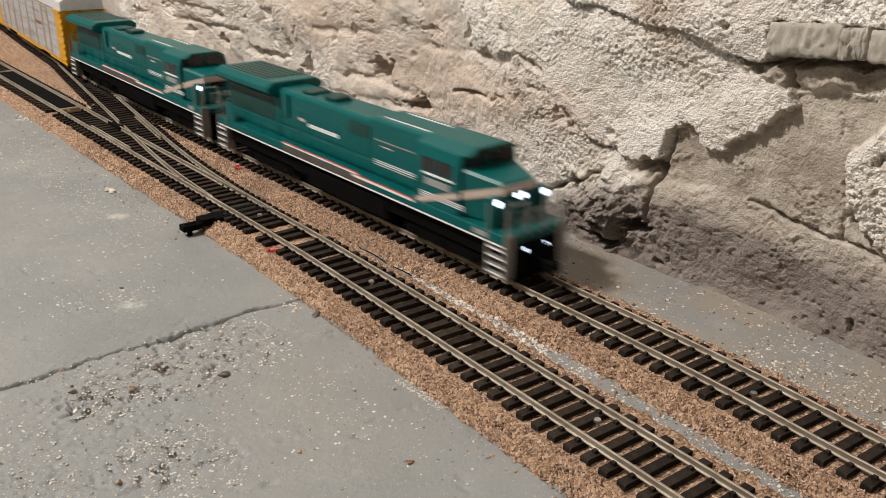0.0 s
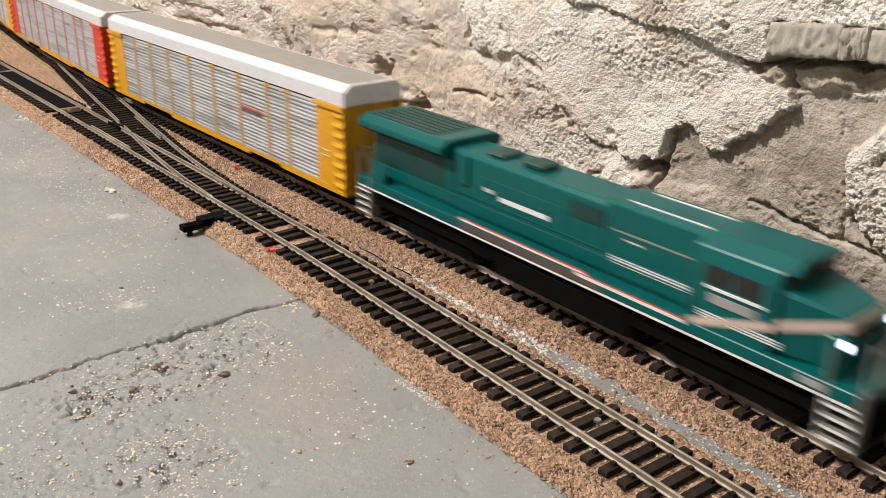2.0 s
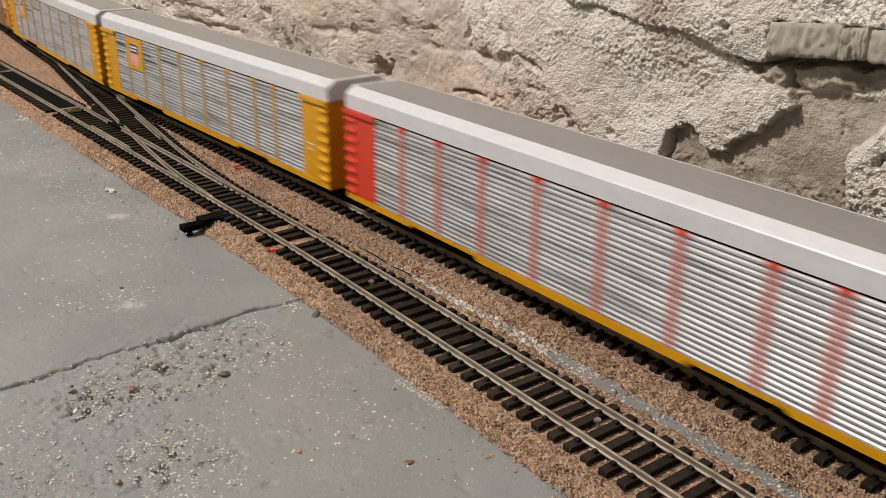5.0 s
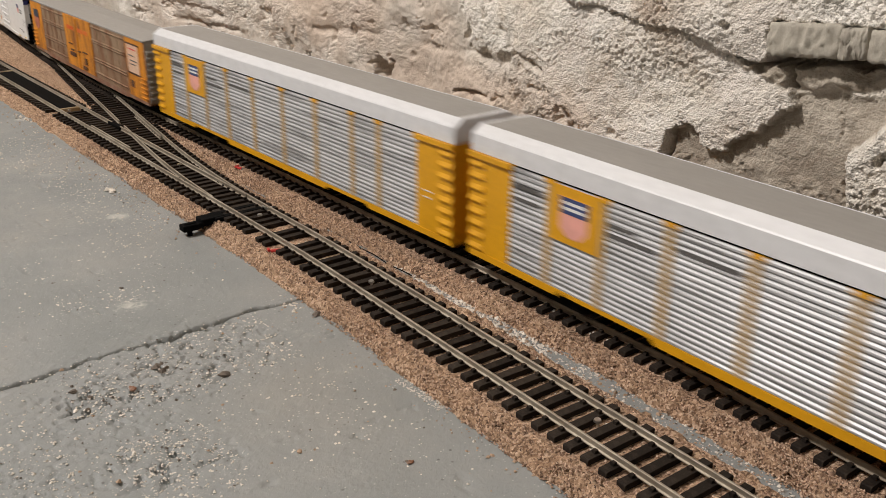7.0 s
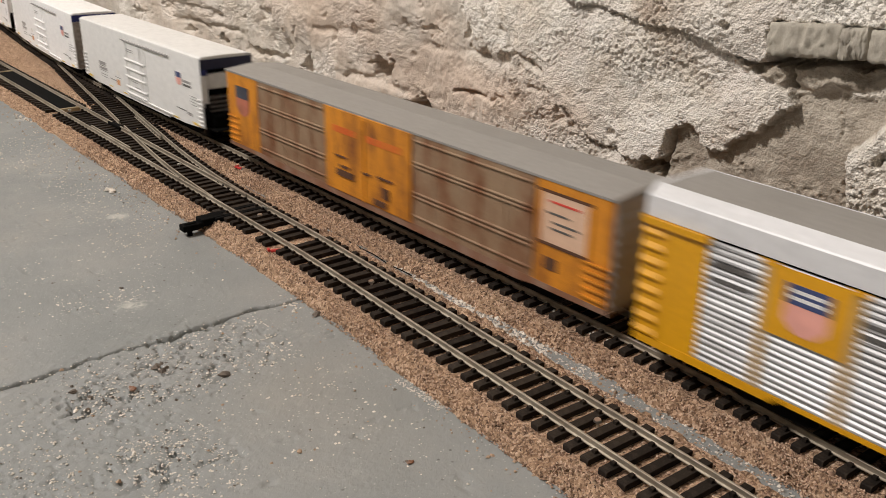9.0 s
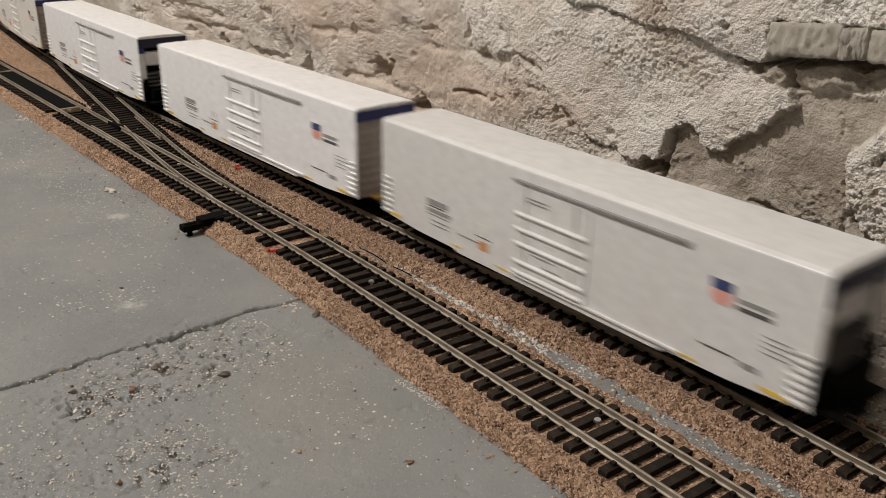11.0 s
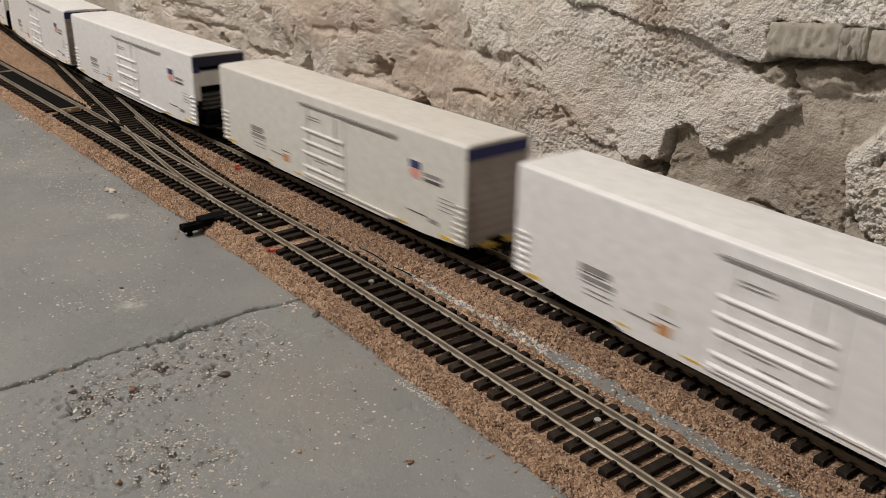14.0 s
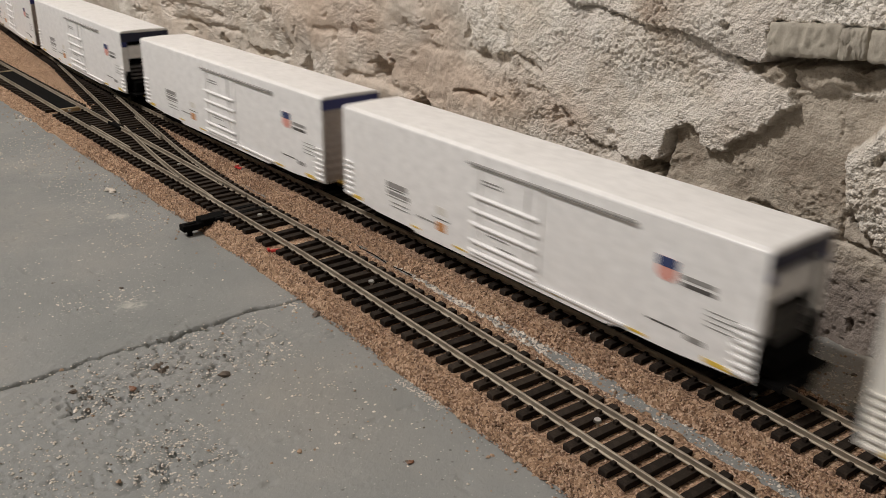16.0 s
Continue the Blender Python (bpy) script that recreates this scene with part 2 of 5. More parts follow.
# brown tone that stands in for the shade on ends between coupled cars
M_ENDSHADE = grime("shade_brown_end_paint", (0.44, 0.39, 0.35), (0.20, 0.155, 0.125), 0.6, 0.0, 60, 0.7, 0.00005)
M_GLASS = plain("dark_window_glass", (0.012, 0.010, 0.010), 0.12, vary=0.0, grain=0)
M_DECAL_W = plain("white_decal", (0.72, 0.72, 0.70), 0.5)
M_DECAL_K = plain("dark_grey_decal", (0.10, 0.095, 0.09), 0.5)
M_DECAL_G = plain("grey_decal", (0.30, 0.29, 0.28), 0.5)
M_DECAL_B = plain("blue_decal", (0.04, 0.06, 0.16), 0.5)
M_DECAL_P = plain("pink_decal", (0.75, 0.36, 0.30), 0.5)
M_DECAL_O = plain("orange_decal", (0.62, 0.30, 0.12), 0.5)
M_DECAL_Y = plain("yellow_decal", (0.72, 0.50, 0.08), 0.5)
M_DECAL_R = plain("red_decal", (0.60, 0.06, 0.04), 0.5)
M_BEIGE = plain("beige_stripe", (0.55, 0.44, 0.37), 0.5)
M_STEP = plain("grey_step_paint", (0.22, 0.21, 0.19), 0.5)
M_SIGN = grime("pale_placard", (0.66, 0.45, 0.32), (0.4, 0.2, 0.1), 0.6, 0.0, 90, 0.6)


def lamp_glow(name, power):
    m, nt, b = nodes_of(name, 0.2)
    b.inputs["Base Color"].default_value = (0.9, 0.9, 0.95, 1)
    b.inputs["Emission Color"].default_value = (0.70, 0.80, 1.0, 1)
    b.inputs["Emission Strength"].default_value = power
    return m


M_LAMP = lamp_glow("lit_headlight", 3.5)
M_LAMP2 = lamp_glow("lit_marker_light", 2.5)


# ---- mesh helpers ----
def box(bm, x0, x1, y0, y1, z0, z1):
    v = [bm.verts.new((x, y, z)) for x in (x0, x1) for y in (y0, y1) for z in (z0, z1)]
    for f in ((0, 1, 3, 2), (4, 6, 7, 5), (0, 4, 5, 1), (2, 3, 7, 6), (0, 2, 6, 4), (1, 5, 7, 3)):
        bm.faces.new([v[i] for i in f])


def hull(bm, profile, x0, x1):
    """A closed y-z outline drawn out along x."""
    a = [bm.verts.new((x0, y, z)) for y, z in profile]
    b = [bm.verts.new((x1, y, z)) for y, z in profile]
    n = len(a)
    for i in range(n):
        bm.faces.new((a[i], a[(i + 1) % n], b[(i + 1) % n], b[i]))
    bm.faces.new(a[::-1]), bm.faces.new(b)


def hull_y(bm, profile, y0, y1):
    """A closed x-z outline drawn out along y."""
    a = [bm.verts.new((x, y0, z)) for x, z in profile]
    b = [bm.verts.new((x, y1, z)) for x, z in profile]
    n = len(a)
    for i in range(n):
        bm.faces.new((a[i], a[(i + 1) % n], b[(i + 1) % n], b[i]))
    bm.faces.new(a[::-1]), bm.faces.new(b)


def drum(bm, x, y, z, r, h, axis="Z", n=14, r2=None):
    rot = {"Z": Matrix(), "Y": Matrix.Rotation(radians(90), 4, "X"), "X": Matrix.Rotation(radians(90), 4, "Y")}[axis]
    bmesh.ops.create_cone(bm, cap_ends=True, segments=n, radius1=r, radius2=r if r2 is None else r2, depth=h, matrix=Matrix.Translation((x, y, z)) @ rot)


def part(name, bm, mat, parent=None, label="", bevel=0.0, kind=""):
    if bevel:
        bmesh.ops.bevel(bm, geom=bm.edges[:], offset=bevel, segments=1, affect="EDGES", clamp_overlap=True)
    bmesh.ops.recalc_face_normals(bm, faces=bm.faces)
    me = bpy.data.meshes.new(name)
    bm.to_mesh(me)
    bm.free()
    me.materials.append(mat)
    ob = new(name, me)
    ob.parent = parent
    return tagged(ob, label, kind=kind)


def boxes(name, mat, parent, *dims, label="", bevel=0.0):
    bm = bmesh.new()
    for d in dims:
        box(bm, *[v / 1000 for v in d])
    return part(name, bm, mat, parent, label, bevel)


def strip(name, mat, parent, x0, x1, z0, z1, y, label="", thick=0.12):
    """A thin painted bar on the near side and its twin on the far side, in millimetres."""
    for s in (-1, 1):
        bm = bmesh.new()
        box(bm, x0 / 1000, x1 / 1000, (s * y - thick) / 1000, (s * y + thick) / 1000, z0 / 1000, z1 / 1000)
        part(name, bm, mat, parent, label)


# smooth lattice noise on arrays
LATTICE = np.random.RandomState(7).rand(256, 256)


def lattice(u, v):
    i, j = np.floor(u).astype(int), np.floor(v).astype(int)
    f, g = u - i, v - j
    f, g = f * f * (3 - 2 * f), g * g * (3 - 2 * g)
    at = lambda a, b: LATTICE[a % 256, b % 256]
    return (at(i, j) * (1 - f) + at(i + 1, j) * f) * (1 - g) + (at(i, j + 1) * (1 - f) + at(i + 1, j + 1) * f) * g


def fractal(u, v, octaves=5, gain=0.5):
    s, a, t = 0.0, 1.0, 0.0
    for k in range(octaves):
        s, t = s + a * lattice(u + 17.3 * k, v + 9.1 * k), t + a
        u, v, a = u * 2.03, v * 2.03, a * gain
    return s / t - 0.5


def inside(px, pz, outline, soft):
    """1 within an outline, falling to 0 over the width soft outside its edge."""
    hit = np.zeros(px.shape, bool)
    dist = np.full(px.shape, 9.0)
    for (x0, z0), (x1, z1) in zip(outline, outline[1:] + outline[:1]):
        cross = ((z0 > pz) != (z1 > pz)) & (px < (x1 - x0) * (pz - z0) / ((z1 - z0) or 1e-9) + x0)
        hit ^= cross
        dx, dz = x1 - x0, z1 - z0
        t = np.clip(((px - x0) * dx + (pz - z0) * dz) / (dx * dx + dz * dz), 0, 1)
        dist = np.minimum(dist, np.hypot(px - x0 - t * dx, pz - z0 - t * dz))
    return np.where(hit, 1.0, np.clip(1 - dist / soft, 0, 1))


def sheet(name, P, mat, parent=None, smooth=True, masks=()):
    """A grid of points (rows, columns, 3) as one mesh."""
    r, c = P.shape[:2]
    k = np.arange(r * c).reshape(r, c)
    quads = np.stack([k[:-1, :-1], k[:-1, 1:], k[1:, 1:], k[1:, :-1]], -1).reshape(-1, 4)
    me = bpy.data.meshes.new(name)
    me.from_pydata(P.reshape(-1, 3).tolist(), [], quads.tolist())
    me.materials.append(mat)
    if smooth:
        me.polygons.foreach_set("use_smooth", np.ones(len(me.polygons), bool))
    for key, val in masks:
        at = me.attributes.new(key, "FLOAT", "POINT")
        at.data.foreach_set("value", val.reshape(-1).astype(np.float32))
    ob = new(name, me)
    ob.parent = parent
    return ob


def grains(u, v, cell, seed):
    """Rounded grains, one at a random spot in each square cell; 1 on a grain's crown and 0 in the gaps."""
    rs = np.random.RandomState(seed)
    jx, jz, big = rs.rand(64, 64), rs.rand(64, 64), rs.rand(64, 64)
    i, j = np.floor(u / cell).astype(int), np.floor(v / cell).astype(int)
    out = np.zeros(u.shape)
    for a in (-1, 0, 1):
        for b in (-1, 0, 1):
            k, m = (i + a) % 64, (j + b) % 64
            r = cell * (0.42 + 0.42 * big[k, m])
            d = ((u / cell - i - a - jx[k, m]) ** 2 + (v / cell - j - b - jz[k, m]) ** 2) * (cell / r) ** 2
            out = np.maximum(out, np.sqrt(np.clip(1 - d, 0, 1)) * (0.6 + 0.4 * big[k, m]))
    return out


# ---- the rubble wall ----
def rubble_wall():
    xs = np.concatenate([np.arange(-1.30, -0.60, 0.0022), np.arange(-0.60, -0.36, 0.0011), np.arange(-0.36, -0.06, 0.0005), np.arange(-0.06, 0.1501, 0.004)])
    zs = np.concatenate([np.arange(FLOOR - 0.002, 0.126, 0.00056), np.arange(0.126, 0.30, 0.006)])
    X, Z = np.meshgrid(xs, zs)
    wob = 0.0036 * fractal(X * 110, Z * 110, 5, 0.65) * 2
    wob2 = 0.0036 * fractal(X * 110 + 31, Z * 110 + 5, 5, 0.65) * 2
    U, V = X + wob, Z + wob2
    # broad swelling of the stones and coarse mortar
    h = 0.016 * fractal(X * 9, Z * 13, 3) + 0.006 * fractal(X * 40, Z * 46, 4)
    bare = np.clip(fractal(X * 14 + 3, Z * 20 + 8, 4) * 5 - 0.15, 0, 1) * np.clip((-0.25 - X) / 0.05, 0, 1)
    bare *= 1 - 0.45 * np.clip((-0.25 - X) / 0.05, 0, 1)
    # worn courses: shallow grooves that wander along the wall
    for z0, sl, depth in ((0.040, -0.03, 0.0042), (0.062, 0.02, 0.003), (0.022, 0.01, 0.003), (0.088, -0.02, 0.004), (0.106, 0.03, 0.003)):
        line = z0 + sl * (X + 0.5) + 0.022 * fractal(X * 8 + z0 * 90, X * 0 + z0 * 40, 3)
        gate = np.clip(fractal(X * 16 + z0 * 200, Z * 9, 3) * 6 + 0.25, 0, 1) * np.clip((-0.24 - X) * 12, 0, 1)
        h -= 0.55 * depth * np.exp(-((V - line) / 0.0022) ** 2) * gate
    h -= 0.0045 * np.clip(fractal(X * 75 + 40, Z * 80, 5, 0.65) * 5 - 1.0, 0, 1) * np.clip((-0.25 - X) / 0.05, 0, 1)
    # the thick stucco coat with its broken lower edge
    coat = [(-0.300, 0.130), (-0.283, 0.090), (-0.267, 0.071), (-0.256, 0.061), (-0.229, 0.045), (-0.218, 0.0427), (-0.203, 0.0414), (-0.190, 0.040), (-0.179, 0.047), (-0.177, 0.0593), (-0.1705, 0.062),
            (-0.163, 0.0594), (-0.162, 0.054), (-0.155, 0.052), (-0.151, 0.055), (-0.147, 0.060), (-0.138, 0.065), (-0.133, 0.069), (-0.122, 0.079), (-0.1242, 0.083), (-0.128, 0.0874), (-0.141, 0.0896), (-0.1524, 0.093),
            (-0.169, 0.0972), (-0.183, 0.0987), (-0.201, 0.0992), (-0.219, 0.101), (-0.227, 0.1034), (-0.2486, 0.1035), (-0.256, 0.13)]
    ragged = 0.0016 * fractal(X * 420, Z * 420, 3, 0.7) * 2
    c = inside(X + 0.7 * wob + ragged, Z + 0.7 * wob2 - ragged, coat, 0.0008)
    edge = np.clip((X + 0.285) / 0.05, 0, 1)
    h += 0.0028 * c * edge
    # smooth stone beside it
    block = inside(U, V, [(-0.196, 0.036), (-0.178, 0.062), (-0.160, 0.058), (-0.120, 0.083), (-0.105, 0.084), (-0.086, 0.084), (-0.100, 0.060), (-0.097, 0.040), (-0.118, 0.0357), (-0.136, 0.0373), (-0.156, 0.0376), (-0.1803, 0.034)], 0.003) * (1 - c)
    h = h * (1 - 0.75 * block)
    bare = np.maximum(bare, block)
    # ledge of stucco above
    ledge = inside(X + 0.5 * wob + ragged, Z + 0.5 * wob2 - ragged, [(-0.252, 0.150), (-0.2445, 0.1047), (-0.2255, 0.1052), (-0.217, 0.1035), (-0.1995, 0.1007), (-0.1815, 0.1001), (-0.168, 0.0988), (-0.153, 0.0944), (-0.148, 0.0932),
                           (-0.1338, 0.0943), (-0.1342, 0.1078), (-0.132, 0.1090), (-0.100, 0.1098), (0.10, 0.1120), (0.10, 0.16)], 0.0012)
    h += 0.0062 * ledge
    # rubble and shadowed joint under the bricks
    joint = inside(U, V, [(-0.149, 0.0912), (-0.1253, 0.0950), (-0.093, 0.1000), (0.05, 0.104), (0.05, 0.0925), (-0.0913, 0.0891), (-0.1087, 0.0875), (-0.1201, 0.0848), (-0.1267, 0.0834), (-0.131, 0.087)], 0.0013) * (1 - ledge)
    h += joint * (-0.0030 + 0.0075 * np.abs(fractal(X * 75 + 12, Z * 110, 3)) * 2)
    slot = inside(U, V, [(-0.150, 0.0930), (-0.134, 0.0965), (-0.094, 0.1010), (0.05, 0.1040), (0.05, 0.1005), (-0.094, 0.0975), (-0.126, 0.0935)], 0.0011) * (1 - ledge)
    h -= 0.012 * slot
    bare = np.maximum(bare, joint)
    bare = np.maximum(bare, inside(U, V, [(-0.190, 0.040), (-0.156, 0.0385), (-0.118, 0.037), (-0.095, 0.040), (-0.080, 0.032), (-0.06, -0.02), (-0.19, -0.02)], 0.004) * 0.9)
    # second coat further along
    c3 = inside(U, V, [(-0.0985, 0.066), (-0.085, 0.080), (0.06, 0.086), (0.06, 0.010), (-0.074, 0.026), (-0.078, 0.0333), (-0.0864, 0.0356), (-0.0941, 0.0422), (-0.0987, 0.0523)], 0.0012)
    h += 0.0040 * c3
    bare = bare * (1 - 0.8 * c3)
    # lumps, holes and cracks
    lump = np.exp(-(((X + 0.207) / 0.026) ** 2 + ((Z - 0.012) / 0.016) ** 2))
    h += lump * (0.006 + 0.026 * fractal(X * 120, Z * 120, 4, 0.6))
    for hx, hz, rx, rz, dp in ((-0.192, 0.0095, 0.011, 0.0035, 0.014), (-0.2248, 0.0044, 0.008, 0.003, 0.008), (-0.2126, -0.0047, 0.010, 0.0028, 0.010), (-0.1786, -0.0051, 0.003, 0.002, 0.007), (-0.088, -0.001, 0.0014, 0.0045, 0.006), (-0.0864, 0.0653, 0.0022, 0.003, 0.010),
                               (-0.2466, 0.0509, 0.004, 0.003, 0.006), (-0.2111, 0.0487, 0.003, 0.0035, 0.005), (-0.1535, 0.1053, 0.0016, 0.0018, 0.007), (-0.403, 0.0475, 0.0105, 0.0078, 0.022), (-0.366, 0.031, 0.011, 0.0046, 0.016), (-0.4919, 0.0348, 0.006, 0.006, 0.010), (-0.5008, 0.0282, 0.006, 0.004, 0.010), (-0.3046, 0.0699, 0.006, 0.005, 0.0075), (-0.186, 0.0395, 0.0075, 0.0030, 0.014), (-0.238, 0.0461, 0.004, 0.003, 0.006),
                               (-0.491, 0.036, 0.006, 0.008, 0.008), (-0.540, 0.037, 0.02, 0.003, 0.007), (-0.287, 0.071, 0.005, 0.004, 0.006), (-0.539, 0.066, 0.010, 0.005, 0.006),
                               (-0.240, 0.052, 0.005, 0.003, 0.004), (-0.352, 0.078, 0.010, 0.0015, 0.006), (-0.265, 0.0605, 0.006, 0.0015, 0.004),
                               (-0.624, 0.056, 0.016, 0.004, 0.008), (-0.689, 0.037, 0.010, 0.005, 0.008), (-0.616, 0.038, 0.008, 0.004, 0.010), (-0.565, 0.036, 0.016, 0.004, 0.008), (-0.514, 0.049, 0.004, 0.006, 0.008),
                               (-0.455, 0.063, 0.003, 0.004, 0.008), (-0.432, 0.067, 0.003, 0.005, 0.008), (-0.377, 0.079, 0.003, 0.004, 0.007), (-0.309, 0.070, 0.010, 0.002, 0.005), (-0.312, 0.049, 0.008, 0.0016, 0.005),
                               (-0.808, 0.040, 0.020, 0.004, 0.008), (-0.729, 0.053, 0.012, 0.004, 0.008), (-0.245, 0.047, 0.004, 0.003, 0.005), (-0.276, 0.071, 0.003, 0.004, 0.004)):
        d = ((U - hx) / rx) ** 2 + ((V - hz) / rz) ** 2
        h -= dp * (1.0 if dp > 0.0095 else 0.55) * np.clip(1.25 - d * (1 + 2.2 * fractal(X * 260 + hx * 50, Z * 260, 3)), 0, 1) ** 1.5
    U, V = X + 0.006 * fractal(X * 110 + 2, Z * 110, 4), Z + 0.006 * fractal(X * 110 + 50, Z * 110 + 9, 4)
    for way, wd, dp in ((((-0.178, 0.0556), (-0.1808, 0.037), (-0.1846, 0.0236), (-0.1854, 0.008)), 0.0011, 0.010), (((-0.2535, 0.009), (-0.2285, 0.0209), (-0.2226, 0.0283), (-0.2142, 0.0304)), 0.0010, 0.007),
                        (((-0.1376, 0.0361), (-0.1236, 0.0346), (-0.1059, 0.0325), (-0.0899, 0.0325), (-0.0787, 0.0298), (-0.06, 0.026)), 0.0008, 0.0045), (((-0.0987, 0.0523), (-0.0941, 0.0422), (-0.0864, 0.0356)), 0.0013, 0.006),
                        (((-0.105, 0.0788), (-0.1045, 0.068)), 0.0004, 0.0014), (((-0.1253, 0.0945), (-0.1228, 0.0847)), 0.0007, 0.007), (((-0.292, 0.085), (-0.283, 0.0745), (-0.2613, 0.0687)), 0.0012, 0.006),
                        (((-0.256, 0.061), (-0.238, 0.050), (-0.2181, 0.0427)), 0.0010, 0.004), (((-0.097, 0.0445), (-0.0985, 0.034)), 0.0010, 0.005), (((-0.3288, 0.0471), (-0.3136, 0.0491), (-0.2998, 0.0491)), 0.0009, 0.0045)):
        for (x0, z0), (x1, z1) in zip(way[:-1], way[1:]):
            t = np.clip(((U - x0) * (x1 - x0) + (V - z0) * (z1 - z0)) / ((x1 - x0) ** 2 + (z1 - z0) ** 2), 0, 1)
            off = np.hypot(U - x0 - t * (x1 - x0), V - z0 - t * (z1 - z0))
            h -= dp * np.exp(-(off / wd) ** 2) * np.clip(0.75 + 1.6 * fractal(X * 160 + dp * 900, Z * 160, 3), 0.25, 1)
    # crumbly skin
    grit = fractal(X * 760, Z * 760, 2)
    calm = np.clip((X + 0.36) / 0.05, 0, 1) * 0.5 + 0.5
    skin = (0.0011 * np.abs(grit) + 0.0010 * grit + 0.0018 * fractal(X * 330 + 5, Z * 330, 3)) * calm + 0.0026 * fractal(X * 120, Z * 120, 4)
    far = np.clip((-0.24 - X) / 0.08, 0, 1)
    rough = np.clip(fractal(X * 30 + 60, Z * 30, 4) * (5 + 4 * far) + 0.75 - 0.6 * far, 0.06, 1)
    bare = np.maximum(bare, 0.55 * far * np.clip(1 - 1.4 * rough, 0, 1))
    stucco = np.clip(1.0 - bare, 0, 1) * np.clip(rough * 0.8 + 0.25 - 0.35 * np.clip((-0.26 - X) / 0.07, 0, 1), 0.05, 1)
    stucco = np.maximum(stucco, np.clip(fractal(X * 60 + 9, Z * 60, 5, 0.6) * 10 - 1.0, 0, 1) * np.maximum(block, bare) * np.clip(1.3 - np.abs(Z - 0.035) / 0.03 * (X > -0.2), 0.25, 1))
    skin = skin * 0.62 + stucco * ((0.00115 + 0.0007 * np.clip(fractal(X * 22 + 70, Z * 22, 3) * 4, -1, 1)) * grains(X + 0.5 * wob, Z + 0.5 * wob2, 0.0015, 3) + 0.0006 * grains(X + 0.3, Z, 0.0011, 8) - 0.0008)
    rose = np.clip(sum(k * np.exp(-(((X - a) / ra) ** 2 + ((Z - b) / rb) ** 2)) for a, b, ra, rb, k in
                       ((-0.47, 0.075, 0.10, 0.035, 0.9), (-0.36, 0.045, 0.05, 0.03, 0.9), (-0.29, 0.052, 0.05, 0.014, 0.8), (-0.235, 0.050, 0.03, 0.008, 0.6), (-0.70, 0.07, 0.12, 0.04, 0.5))) + fractal(X * 40, Z * 40, 5, 0.6) * 1.2, 0, 1)
    rose *= np.clip((-0.2 - X) / 0.03, 0, 1)
    line = np.interp(X, [-0.30, -0.253, -0.215, -0.183, -0.154, -0.128, -0.098, -0.07], [-0.02, 0.006, 0.025, 0.0286, 0.026, 0.027, 0.022, 0.022]) + 0.008 * fractal(X * 60, Z * 60, 4)
    foot = np.clip((line + 0.003 - Z) / 0.012, 0, 1)
    h += skin * (1 - 0.45 * block) * (1 - 0.45 * foot)
    crumb = np.clip(fractal(X * 70 + 21, Z * 70 + 4, 5, 0.6) * 9 - 0.35 - np.clip((Z - 0.05) / 0.012, 0, 1.1), 0, 1)
    h += block * (0.0013 * crumb * grains(X + wob, Z + wob2, 0.0023, 11) + 0.0012 * fractal(X * 180, Z * 180, 4))
    h -= 0.0013 * np.clip(fractal(X * 300 + 5, Z * 420, 3) * 8 - 1.5, 0, 1) * np.maximum(foot, 0.3 * block)
    h += (0.0006 * grains(X + wob, Z, 0.0013, 21) * np.clip(0.5 + 3 * fractal(X * 45, Z * 45 + 3, 3), 0, 1) + 0.0007 * fractal(X * 420 + 9, Z * 420, 3)) * foot
    base = np.array([wall_y(x) for x in xs])[None, :]
    Y = base - h + 0.05 * np.clip(Z, 0, 1) * 0.15
    ob = sheet("wall_north", np.stack([X, Y, Z], -1), M_WALL, masks=(("bare", bare), ("foot", foot), ("rose", rose * 0.65), ("calm", far * np.clip(1.15 - rough, 0, 1))))
    tagged(ob, "crumbling whitewashed rubble wall with broken stucco and bare stone", kind="structure")
    # dressed bricks set in the wall above the dark joint
    rng = random.Random(5)
    for x0, x1, z0, z1, sk in ((-0.1330, -0.1056, 0.0975, 0.1093, 0.0026), (-0.1055, -0.0962, 0.0992, 0.1098, 0.0012), (-0.0950, -0.067, 0.1000, 0.1105, 0.0012), (-0.0655, -0.040, 0.1008, 0.1115, 0.0015)):
        bm = bmesh.new()
        y = wall_y((x0 + x1) / 2)
        n = 32
        front = [[bm.verts.new((x0 + (x1 - x0) * i / n + rng.uniform(-1, 1) * 0.0003, y - 0.0105 + 0.0006 * (abs(2 * i / n - 1) ** 16 + abs(2 * j / 8 - 1) ** 12) + 0.0009 * noise.noise(((x0 + (x1 - x0) * i / n) * 130, j * 0.22, 3)) + 0.0013 * noise.noise(((x0 + (x1 - x0) * i / n) * 420, j * 0.6, 5)) + 0.0006 * noise.noise(((x0 + (x1 - x0) * i / n) * 1000, j * 1.4, 2)) + rng.uniform(-1, 1) * 0.00018,
                                 z0 + (z1 - z0) * j / 8 + sk * (i / n - 0.5) + rng.uniform(-1, 1) * 0.0003)) for i in range(n + 1)] for j in range(9)]
        for j in range(8):
            for i in range(n):
                bm.faces.new((front[j][i], front[j][i + 1], front[j + 1][i + 1], front[j + 1][i]))
        rim = [v for v in front[0]] + [r[-1] for r in front[1:]] + front[-1][-2::-1] + [r[0] for r in front[-2:0:-1]]
        backs = [bm.verts.new((v.co.x, y + 0.02, v.co.z)) for v in rim]
        for a in range(len(rim)):
            b2 = (a + 1) % len(rim)
            bm.faces.new((rim[a], backs[a], backs[b2], rim[b2]))
        br = part("brick", bm, M_BRICK, ob, "pale dressed brick")
        br.data.polygons.foreach_set("use_smooth", np.ones(len(br.data.polygons), bool))
